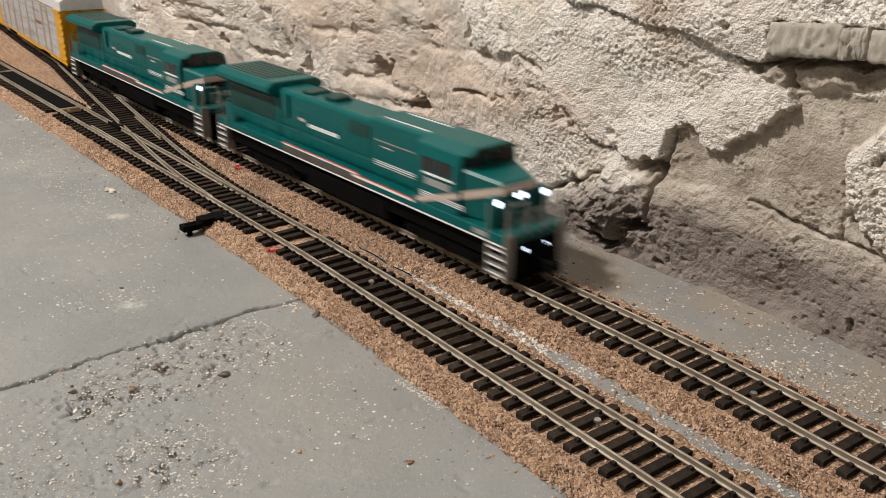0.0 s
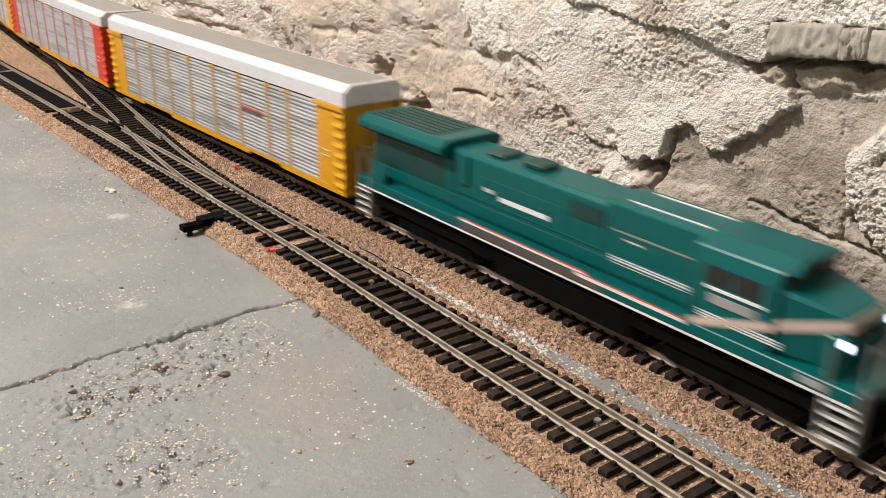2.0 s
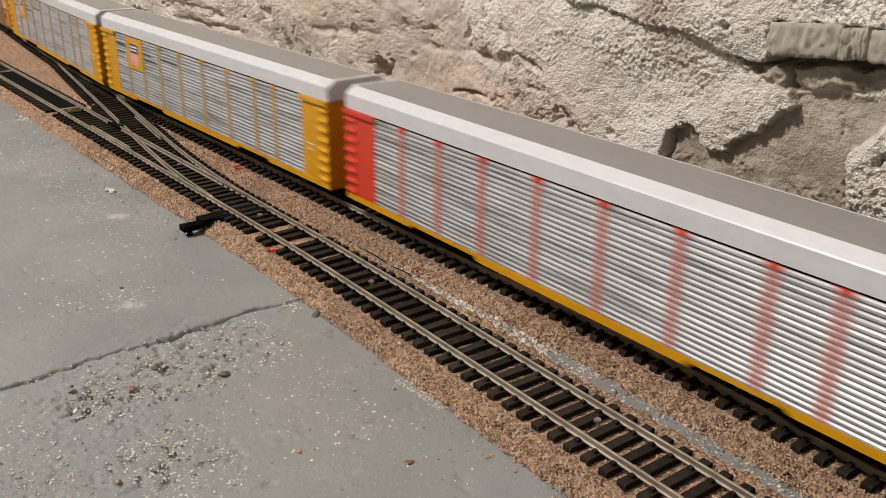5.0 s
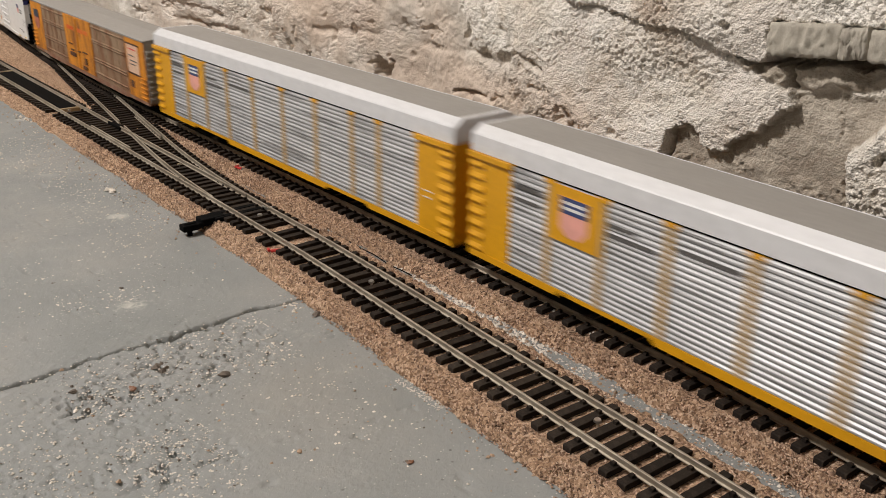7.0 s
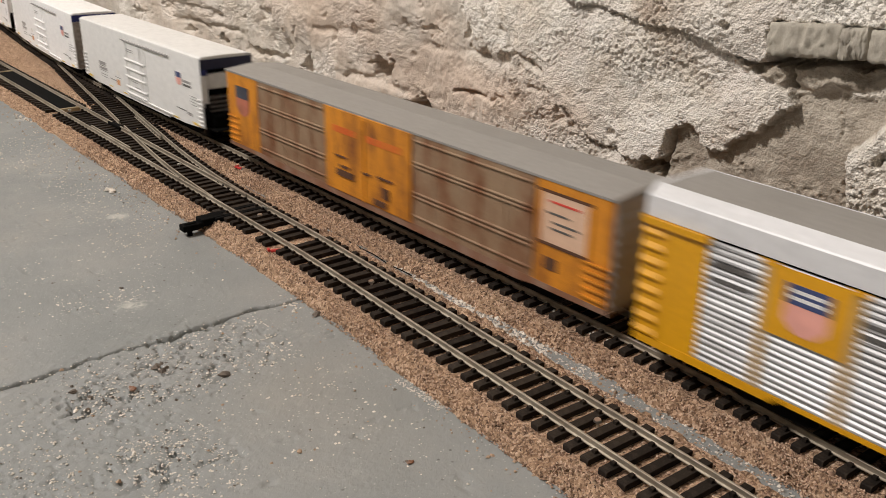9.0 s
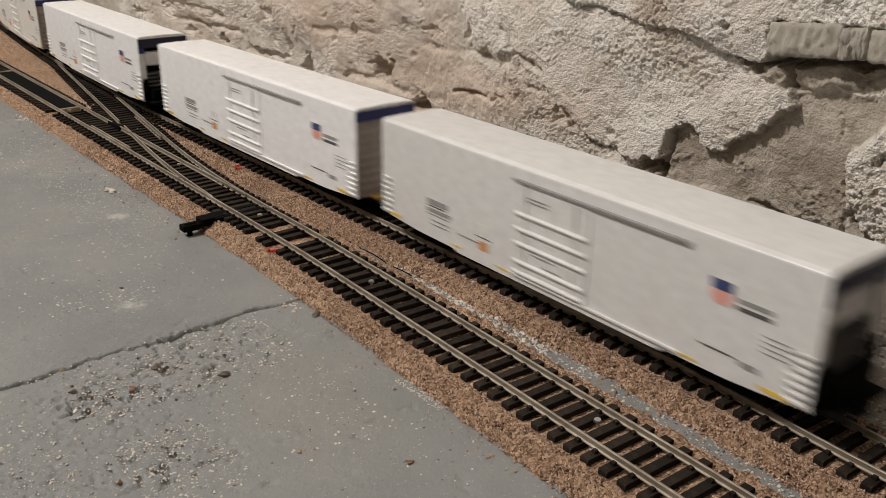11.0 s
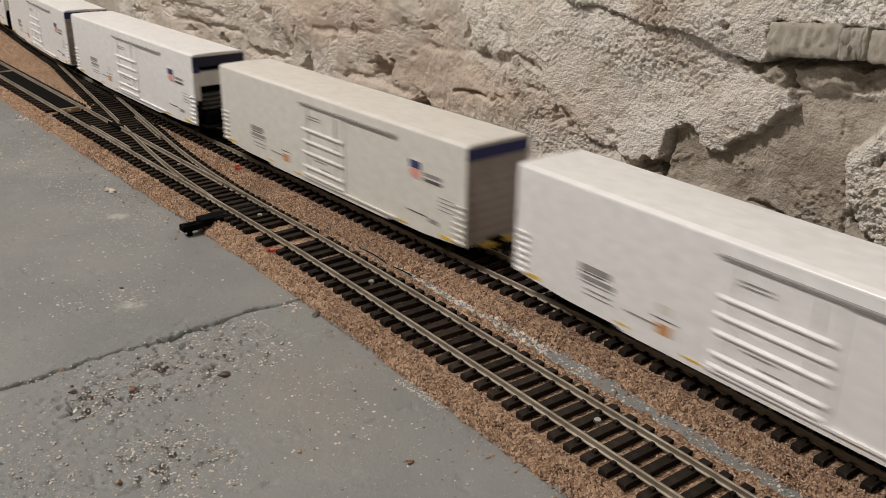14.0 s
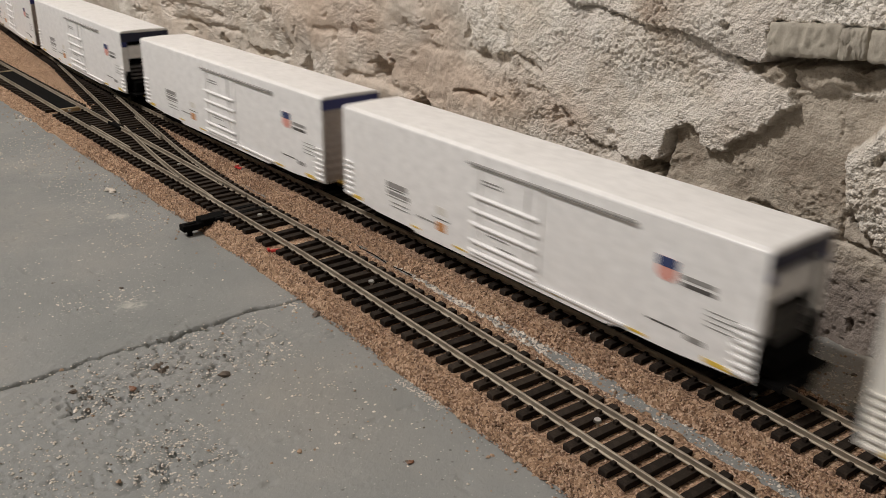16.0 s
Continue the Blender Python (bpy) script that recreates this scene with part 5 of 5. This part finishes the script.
    if long != 1.0:
        for o in c.children_recursive:
            o.data.transform(Matrix.Diagonal((long, 1.0, 1.0, 1.0)))
    return c, 0.231 * long


def boxcar():
    """Weathered long boxcar with orange doors and end panels."""
    L = 146.5
    c = tagged(new("boxcar"), "weathered rusty brown boxcar with orange doors and a grey roof", "railcar", TRAIN)
    bm = bmesh.new()
    hull(bm, [(-0.0168, 0.0100), (0.0168, 0.0100), (0.0168, 0.0535), (-0.0168, 0.0535)], -L / 1000, L / 1000)
    part("body", bm, M_RUST, c)
    for a, b, m, nm in ((-L, -110, M_ORANGE, "end_panel"), (-110, -40, M_RUST, "side_panel"), (-40, 31, M_ORANGE, "door"), (31, 108, M_RUST, "side_panel"), (108, L, M_ORANGE, "end_panel")):
        for s in (-1, 1):
            bm = bmesh.new()
            yo = 0.0181 if nm == "door" else 0.0175
            box(bm, (a + 0.3) / 1000, (b - 0.3) / 1000, min(s * 0.0167, s * yo), max(s * 0.0167, s * yo), 0.0108, 0.0525)
            p = part(nm, bm, m, c, "rust-streaked orange " + nm.replace("_", " ") if m is M_ORANGE else "rust-stained brown side panel", bevel=0.0003)
            if m is M_RUST:
                for z in (24.0, 26.0, 38.2, 40.0, 15.0, 49.8):
                    bm = bmesh.new()
                    hull(bm, [(s * 0.0174, (z - 0.6) / 1000), (s * 0.0183, (z - 0.2) / 1000), (s * 0.0183, (z + 0.2) / 1000), (s * 0.0174, (z + 0.6) / 1000)], (a + 2) / 1000, (b - 2) / 1000)
                    part("rib", bm, M_RUST, p)
                n = 5
                for k in range(1, n):
                    x = a + (b - a) * k / n
                    bm = bmesh.new()
                    box(bm, (x - 0.3) / 1000, (x + 0.3) / 1000, min(s * 0.0174, s * 0.0178), max(s * 0.0174, s * 0.0178), 0.0115, 0.0520)
                    part("seam", bm, M_RUST, p)
            elif nm == "door":
                for x in (-5,):
                    bm = bmesh.new()
                    drum(bm, x / 1000, s * 0.0185, 0.031, 0.0004, 0.040, "Z", 8)
                    part("lock_bar", bm, M_ORANGE, p)
                for x0, x1, z0, z1 in ((-26, -18, 24, 25), (-29, -14, 19.5, 22.5), (10, 15, 17, 22), (6, 18, 26, 26.8), (-30, -20, 29, 29.7), (3, 13, 12.5, 15), (-6, 0, 25.0, 26)):
                    bm = bmesh.new()
                    box(bm, x0 / 1000, x1 / 1000, min(s * 0.0181, s * 0.0189), max(s * 0.0181, s * 0.0189), z0 / 1000, z1 / 1000)
                    part("latch", bm, M_RUSTDARK, p, "rusty latch plate")
            else:
                e = 1 if a > 0 else -1
                for k in range(5):
                    z = 13 + k * 3.4
                    bm = bmesh.new()
                    box(bm, (e * 140 - 6) / 1000, (e * 140 + 6) / 1000, min(s * 0.0174, s * 0.0184), max(s * 0.0174, s * 0.0184), z / 1000, (z + 0.7) / 1000)
                    part("ladder_rung", bm, M_ORANGE, p)
    # plain bars in place of lettering
    for x0, x1 in ((-32, -12), (-3, 25)):
        for k in range(5):
            strip("lettering", M_OLDRED, c, x0 + (x1 - x0) * (k + 0.08) / 5, x0 + (x1 - x0) * (k + 0.86) / 5, 41.0, 44.2, 18.2, "worn red lettering bar")
    strip("placard", M_SIGN, c, 112, 135, 28.5, 47.8, 17.7, "pale weathered placard")
    for z0, x0, x1 in ((40, 115, 126), (36.5, 118, 131), (34, 117, 128), (44.5, 116, 131)):
        strip("lettering", M_DECAL_K if z0 != 44.5 else M_DECAL_R, c, x0, x1, z0, z0 + 0.8, 17.9, "lettering bar")
    strip("placard_edge", M_RUSTDARK, c, 110, 137, 27.2, 28.4, 17.8)
    strip("placard_edge", M_RUSTDARK, c, 110, 137, 47.9, 49.0, 17.8)
    strip("placard_edge", M_ORANGE, c, 110, 112, 28.4, 47.9, 17.85)
    strip("placard_edge", M_ORANGE, c, 135, 137, 28.4, 47.9, 17.85)
    strip("stencil", M_RUSTDARK, c, 114, 121, 17.5, 22.5, 17.7, "dark stencil patch")
    shield(c, -127.5, 37.5, 15, 17, 17.75, False, M_FADERED, M_FADEBLUE)
    for a, b, z0 in ((-L, L, 8.6),):
        bm = bmesh.new()
        hull_y(bm, [(a / 1000, 0.0112), (b / 1000, 0.0112), (b / 1000, 0.0090), (0.108, 0.0086), (0.100, 0.0076), (-0.100, 0.0076), (-0.108, 0.0086), (a / 1000, 0.0090)], -0.0176, 0.0176)
        part("sill", bm, M_SILL, c, "rusty side sill")
    bm = bmesh.new()
    hull(bm, [(-0.0178, 0.0524), (0.0178, 0.0524), (0.0178, 0.0534), (0.0, 0.0552), (-0.0178, 0.0534)], -(L + 0.4) / 1000, (L + 0.4) / 1000)
    part("roof", bm, M_ROOFGREY, c, "low-pitched grey roof")
    for e in (-1, 1):
        bm = bmesh.new()
        x0, x1 = sorted((e * L, e * (L + 0.6)))
        box(bm, x0 / 1000, x1 / 1000, -0.0168, 0.0168, 0.0105, 0.0524)
        w = part("end_wall", bm, M_GALV, c, "grey ribbed end wall")
        for k in range(9):
            bm = bmesh.new()
            z = 13.5 + k * 4.0
            hull_y(bm, [(e * (L + 0.5) / 1000, (z - 1.4) / 1000), (e * (L + 1.5) / 1000, (z - 0.5) / 1000), (e * (L + 1.5) / 1000, (z + 0.5) / 1000), (e * (L + 0.5) / 1000, (z + 1.4) / 1000)], -0.0160, 0.0160)
            part("end_rib", bm, M_GALV, w)
        coupler(c, e * L / 1000, e, 0.006)
        truck(c, e * 0.105)
    boxes("underframe", M_BLACK, c, (-138, 138, -11, 11, 7.4, 10.6))
    return c, 0.293


M_GALV = grime("galvanised_end_paint", (0.36, 0.345, 0.32), (0.27, 0.24, 0.2), 0.5, 0.1, 60, 0.5, 0.00005)


# grey-brown that paints the walkway's shade onto the teal sill
M_SILLSHADE = plain("brownish_shade_paint", (0.085, 0.068, 0.058), 0.5)


def locomotive(label, lit=True):
    """Six-axle road diesel with a flared radiator, hood, wide cab and nose."""
    c = tagged(new("diesel_locomotive"), label, "locomotive", TRAIN)
    # frame and running boards
    boxes("frame", M_BLACK, c, (-120, 120, -14.5, 14.5, 9.5, 17.6), bevel=0.0004)
    boxes("running_board", M_TEAL, c, (-122, 122, -17.4, 17.4, 18.6, 22.6), label="teal running board", bevel=0.0003)
    strip("sill_stripe", M_DECAL_W, c, -122, 122, 17.7, 18.4, 17.3, "white sill stripe", 0.2)
    boxes("fuel_tank", M_BLACK, c, (-34, 40, -15.5, 15.5, 4.2, 15.8), label="black fuel tank", bevel=0.0015)
    boxes("air_tank", M_BLACK, c, (-50, -36, -14.5, 14.5, 8, 14), bevel=0.001)
    # hood
    bm = bmesh.new()
    hull(bm, [(-0.0105, 0.0222), (0.0105, 0.0222), (0.0105, 0.0478), (0.0088, 0.0496), (-0.0088, 0.0496), (-0.0105, 0.0478)], -0.068, 0.068)
    part("hood", bm, M_TEAL, c, "teal engine hood", bevel=0.0004)
    bm = bmesh.new()
    hull(bm, [(-0.0108, 0.0222), (0.0108, 0.0222), (0.0108, 0.0500), (0.0092, 0.0512), (-0.0092, 0.0512), (-0.0108, 0.0500)], 0.020, 0.068)
    part("alternator_housing", bm, M_TEAL, c, "", bevel=0.0004)
    bm = bmesh.new()
    hull(bm, [(-0.0112, 0.0222), (0.0112, 0.0222), (0.0112, 0.0445), (-0.0112, 0.0445)], -0.117, -0.066)
    part("radiator_base", bm, M_TEAL, c, bevel=0.0004)
    # flared radiator with wings
    bm = bmesh.new()
    hull(bm, [(-0.0112, 0.0440), (0.0112, 0.0440), (0.0175, 0.0474), (0.0177, 0.0502), (0.0132, 0.0530), (-0.0132, 0.0530), (-0.0177, 0.0502), (-0.0175, 0.0474)], -0.1215, -0.067)
    rad = part("radiator", bm, M_TEAL, c, "flared radiator housing", bevel=0.0005)
    for k in range(7):
        y = -0.0108 + k * 0.0036
        bm = bmesh.new()
        box(bm, -0.117, -0.078, y - 0.0014, y + 0.0014, 0.0528, 0.0533)
        part("grille", bm, M_TEALDARK, rad, "dark roof grille")
    for s in (-1, 1):
        bm = bmesh.new()
        box(bm, -0.114, -0.072, min(s * 0.0110, s * 0.0116), max(s * 0.0110, s * 0.0116), 0.0310, 0.0438)
        part("side_grille", bm, M_TEALDARK, c, "dark side grille")
        bm = bmesh.new()
        box(bm, -0.062, -0.056, min(s * 0.0104, s * 0.0118), max(s * 0.0104, s * 0.0118), 0.036, 0.048)
        part("intake_box", bm, M_TEAL, c)
        for x in np.arange(-52, 20, 9.0):
            bm = bmesh.new()
            box(bm, (x + 0.3) / 1000, (x + 8.7) / 1000, min(s * 0.0104, s * 0.0108), max(s * 0.0104, s * 0.0108), 0.0235, 0.0415)
            part("hood_door", bm, M_TEAL, c, bevel=0.0001)
        bm = bmesh.new()
        box(bm, 0.003, 0.020, min(s * 0.0104, s * 0.0112), max(s * 0.0104, s * 0.0112), 0.0400, 0.0460)
        part("vent", bm, M_TEALDARK, c, "dark louvred vent")
        bm = bmesh.new()
        drum(bm, -0.028, s * 0.0110, 0.0315, 0.00025, 0.17, "X", 6)
        part("hood_rail", bm, M_TEAL, c)
        # handrail and stanchions
        bm = bmesh.new()
        drum(bm, -0.024, s * 0.0172, 0.0325, 0.00028, 0.175, "X", 6)
        for x in np.arange(-110, 66, 17.4):
            drum(bm, x / 1000, s * 0.0172, 0.0275, 0.00025, 0.0100, "Z", 6)
        part("handrail", bm, M_TEAL, c, "thin teal handrail")
        # corner steps
        for e in (-1, 1):
            for k in range(4):
                bm = bmesh.new()
                z = 5.0 + k * 3.6
                box(bm, min(e * 113, e * 123) / 1000, max(e * 113, e * 123) / 1000, min(s * 0.0120, s * 0.0176), max(s * 0.0120, s * 0.0176), z / 1000, (z + 0.8) / 1000)
                st = part("step", bm, M_STEP, c, "grey step with white edge")
                bm = bmesh.new()
                box(bm, min(e * 113, e * 123) / 1000, max(e * 113, e * 123) / 1000, min(s * 0.0176, s * 0.0178), max(s * 0.0176, s * 0.0178), (z - 0.1) / 1000, (z + 0.7) / 1000)
                part("step_edge", bm, M_DECAL_W, st, "white step edge")
            bm = bmesh.new()
            for x in (112.4, 123.2):
                box(bm, e * x / 1000 - 0.0004, e * x / 1000 + 0.0004, min(s * 0.0125, s * 0.0177), max(s * 0.0125, s * 0.0177), 0.0040, 0.0230)
                drum(bm, e * x / 1000, s * 0.0170, 0.0280, 0.0004, 0.012, "Z", 6)
            part("step_side", bm, M_STEP, c, "grey step side plate")
        # stripes and plain bars in place of lettering
    strip("stripe_red", M_DECAL_R, c, -53, 19, 23.6, 24.1, 17.45, "thin red stripe")
    strip("stripe_white", M_DECAL_W, c, -53, 19, 22.6, 23.4, 17.45, "white stripe")
    strip("sill_band", M_SILLSHADE, c, -53, 26, 18.9, 22.0, 17.45, "brownish sill band painting in the walkway's shade")
    strip("stripe_red", M_DECAL_R, c, 14, 63, 22.4, 22.9, 17.5, "thin red stripe")
    strip("stripe_white", M_DECAL_W, c, 14, 63, 21.2, 22.4, 17.5, "white stripe")
    for k in range(3):
        strip("lettering", M_DECAL_W, c, 24, 66, 28.6 + k * 1.0, 29.1 + k * 1.0, 10.95, "white lettering line")
        strip("lettering", M_DECAL_W, c, 67, 96, 26.0 + k * 0.9, 26.4 + k * 0.9, 16.65, "white lettering line")
    strip("lettering", M_DECAL_W, c, -36, -8, 34.0, 36.0, 10.85, "white lettering bar")
    strip("lettering", M_BEIGE, c, -46, -40, 36.0, 37.6, 10.85, "beige lettering bar")
    strip("lettering", M_STEP, c, 24, 62, 40.5, 41.2, 10.95, "")
    strip("lettering", M_BEIGE, c, 30, 38, 38.0, 38.6, 10.95, "")
    # railings on the end platforms
    for e in (-1, 1):
        for s in (-1, 1):
            bm = bmesh.new()
            drum(bm, e * 0.1222, s * 0.0145, 0.0295, 0.0004, 0.0150, "Z", 6)
            drum(bm, e * 0.1222, s * 0.0050, 0.0285, 0.0004, 0.0130, "Z", 6)
            drum(bm, e * 0.1222, s * 0.00975, 0.0350, 0.0004, 0.0100, "Y", 6)
            part("end_railing", bm, M_STEP, c, "grey end railing")
    # roof gear
    boxes("exhaust", M_TEALDARK, c, (-30, -18, -5, 5, 49.4, 52.0), label="dark exhaust stack", bevel=0.0006)
    boxes("roof_fan", M_TEALDARK, c, (-50, -40, -6, 6, 49.4, 51.2), bevel=0.0006)
    for y in (-6.5, 6.5):
        boxes("roof_rail", M_DECAL_W, c, (28, 62, y - 0.3, y + 0.3, 51.1, 51.6), label="pale roof line")
    # cab
    bm = bmesh.new()
    hull(bm, [(-0.0165, 0.0222), (0.0165, 0.0222), (0.0165, 0.0440), (0.0150, 0.0490), (0.0085, 0.0520), (-0.0085, 0.0520), (-0.0150, 0.0490), (-0.0165, 0.0440)], 0.0620, 0.0930)
    cab = part("cab", bm, M_TEAL, c, "wide teal cab", bevel=0.0005)
    for s in (-1, 1):
        for x0, x1 in ((0.0680, 0.0770), (0.0785, 0.0880)):
            bm = bmesh.new()
            box(bm, x0, x1, min(s * 0.0160, s * 0.0168), max(s * 0.0160, s * 0.0168), 0.0380, 0.0440)
            part("side_window", bm, M_GLASS, cab, "dark side window")
        bm = bmesh.new()
        box(bm, 0.0690, 0.0895, min(s * 0.0164, s * 0.0172), max(s * 0.0164, s * 0.0172), 0.0364, 0.0372)
        part("arm_rest", bm, M_DECAL_W, cab, "white window sill")
        bm = bmesh.new()
        box(bm, 0.0928, 0.0936, min(s * 0.0015, s * 0.0140), max(s * 0.0015, s * 0.0140), 0.0432, 0.0488)
        part("windscreen", bm, M_GLASS, cab, "dark windscreen pane")
        bm = bmesh.new()
        box(bm, 0.0705, 0.0870, min(s * 0.0163, s * 0.0169), max(s * 0.0163, s * 0.0169), 0.0318, 0.0348)
        part("number_panel", bm, M_DECAL_G, cab, "pale number panel")
        bm = bmesh.new()
        box(bm, 0.0955, 0.0966, min(s * 0.0020, s * 0.0090), max(s * 0.0020, s * 0.0090), 0.0490, 0.0512)
        part("number_board", bm, M_GLASS, cab)
    bm = bmesh.new()
    hull(bm, [(-0.0148, 0.0488), (0.0148, 0.0488), (0.0086, 0.0521), (-0.0086, 0.0521)], 0.0925, 0.0962)
    part("cab_brow", bm, M_TEAL, cab, "", bevel=0.0004)
    # nose
    bm = bmesh.new()
    v = [bm.verts.new(q) for q in ((0.0925, -0.0150, 0.0222), (0.0925, 0.0150, 0.0222), (0.0925, 0.0150, 0.0435), (0.0925, -0.0150, 0.0435),
                                   (0.1125, -0.0090, 0.0222), (0.1125, 0.0090, 0.0222), (0.1125, 0.0090, 0.0405), (0.1125, -0.0090, 0.0405))]
    for f in ((0, 1, 2, 3), (7, 6, 5, 4), (0, 4, 5, 1), (3, 2, 6, 7), (0, 3, 7, 4), (1, 5, 6, 2)):
        bm.faces.new([v[i] for i in f])
    nose = part("nose", bm, M_TEAL, c, "sloping teal nose", bevel=0.0012)
    # stripe that wraps the cab and the nose
    bm = bmesh.new()
    for s in (-1, 1):
        for (xa, ya, za), (xb, yb, zb) in (((0.063, 0.0167, 0.0226), (0.0930, 0.0167, 0.0318)), ((0.0930, 0.0152, 0.0318), (0.1128, 0.0092, 0.0378))):
            w = 0.0013 if xa < 0.09 else 0.0017
            q = [(xa, s * ya, za - w), (xb, s * yb, zb - w), (xb, s * yb, zb + w), (xa, s * ya, za + w)]
            lo = [bm.verts.new((x, y - s * 0.0004, z)) for x, y, z in q]
            hi = [bm.verts.new((x, y + s * 0.0002, z)) for x, y, z in q]
            for i in range(4):
                bm.faces.new((lo[i], lo[(i + 1) % 4], hi[(i + 1) % 4], hi[i]))
            bm.faces.new(lo[::-1]), bm.faces.new(hi)
    box(bm, 0.1122, 0.1128, -0.0090, 0.0090, 0.0362, 0.0394)
    part("nose_stripe", bm, M_BEIGE, nose, "beige stripe round the nose")
    for y in (-0.0018, 0.0018):
        bm = bmesh.new()
        drum(bm, 0.1131, y, 0.0345, 0.0011, 0.0016, "X", 14)
        part("headlight", bm, M_LAMP if lit else M_GLASS, nose, "lit white headlight" if lit else "unlit headlight")
        bm = bmesh.new()
        drum(bm, 0.0962, y, 0.0485, 0.0010, 0.0016, "X", 14)
        part("cab_light", bm, M_GLASS, cab, "unlit cab light")
    bm = bmesh.new()
    box(bm, 0.1120, 0.1128, -0.0045, 0.0045, 0.0326, 0.0362)
    part("headlight_bezel", bm, M_BLACK, nose)
    for s in (-1, 1):
        bm = bmesh.new()
        box(bm, 0.1090, 0.1138, min(s * 0.0112, s * 0.0156), max(s * 0.0112, s * 0.0156), 0.0222, 0.0358)
        h = part("light_housing", bm, M_TEAL, c, "teal ditch light housing", bevel=0.0006)
        bm = bmesh.new()
        drum(bm, 0.1141, s * 0.0134, 0.0336, 0.0014, 0.0012, "X", 14)
        part("ditch_light", bm, M_LAMP, h, "lit white ditch light")
        bm = bmesh.new()
        drum(bm, 0.1235, s * 0.0060, 0.0150, 0.0008, 0.0012, "X", 12)
        part("marker_light", bm, M_LAMP2 if lit else M_GLASS, c, "lit marker light" if lit else "unlit marker light")
    boxes("front_deck", M_TEAL, c, (98, 123, -15, 15, 18.6, 22.2), label="teal front deck", bevel=0.0003)
    for e in (-1, 1):
        bm = bmesh.new()
        hull_y(bm, [(e * 0.1215, 0.0175), (e * 0.1230, 0.0175), (e * 0.1245, 0.0020), (e * 0.1225, 0.0020)], -0.0125, 0.0125)
        part("pilot", bm, M_BLACK, c, "black pilot plate")
        bm = bmesh.new()
        for k in range(5):
            y = -0.010 + k * 0.005
            drum(bm, e * 0.1236, y, 0.0265, 0.00035, 0.010, "Z", 6)
        drum(bm, e * 0.1236, 0, 0.0315, 0.00035, 0.021, "Y", 6)
        part("end_rail", bm, M_STEP, c, "grey end handrail")
        bm = bmesh.new()
        for k in range(3):
            drum(bm, e * 0.1246, -0.005 + k * 0.005, 0.0110, 0.0006, 0.009, "Z", 6)
        part("air_hose", bm, M_BLACK, c)
        coupler(c, e * 0.122, e, 0.010)
        truck(c, e * 0.078, 3, 0.0105, 0.0058)
    strip("number_plate", M_DECAL_G, c, 104, 112, 19.4, 21.6, 17.45, "pale plate on the front sill")
    # the rear overhang is longer than the front one
    for o in c.children_recursive:
        for v in o.data.vertices:
            if v.co.x < -0.110:
                v.co.x -= 0.009
    return c, 0.249


THINGS = []


def place(made, front):
    ob, length = made
    THINGS.append((ob, front - length / 2, length))


place(locomotive("teal green diesel locomotive with lit headlights leading the train"), -0.191)
place(locomotive("second teal green diesel locomotive coupled behind the leader", False), -0.4675)
place(autorack("silver slatted autorack car with yellow ends and a red placard", M_YELLOW, M_POST, False, 48), -0.7325)
place(autorack("silver slatted autorack car with red ends and red posts", M_RED, M_REDPOST, False, None), -1.0545)
place(autorack("silver slatted autorack car with yellow ends and emblem panel", M_YELLOW, M_POST, True, None), -1.3785)
place(autorack("silver slatted autorack car with yellow ends, coupled ahead of the boxcar", M_YELLOW, M_POST, True, None), -1.6980)
place(boxcar(), -2.0245)
for front, paint, gen, lab in ((-2.352, M_OFFWHITE, True, "off-white refrigerator car with black machinery end, behind the boxcar"), (-2.592, M_REEFER, False, "white refrigerator car with navy end strip"),
                               (-2.856, M_REEFER, True, "white refrigerator car with black machinery end"), (-3.1165, M_CREAM, False, "cream refrigerator car with navy end strip"),
                               (-3.376, M_REEFER, True, "white refrigerator car with black machinery end"), (-3.626, M_REEFER, False, "white refrigerator car with navy end strip"),
                               (-3.892, M_REEFER, True, "white refrigerator car with black machinery end"), (-4.142, M_REEFER, False, "last white refrigerator car with navy end strip")):
    place(reefer(lab, paint, gen, {-2.352: 0.948, -3.1165: 0.963}.get(front, 1.0)), front)


def travel(t):
    """How far the train has rolled after t seconds."""
    return 0.2140 * t - 0.00049 * t * t


def motions():
    for ob, u, length in THINGS:
        rows = []
        for i in range(65):
            t = i * 0.25
            x = u + travel(t)
            b = length * 0.34
            y0, y1 = back_y(x - b), back_y(x + b)
            rows.append((t, pose(x, (y0 + y1) / 2, 0, 0, 0, math.degrees(math.atan2(y1 - y0, 2 * b)))))
        walk(ob, rows)


motions()
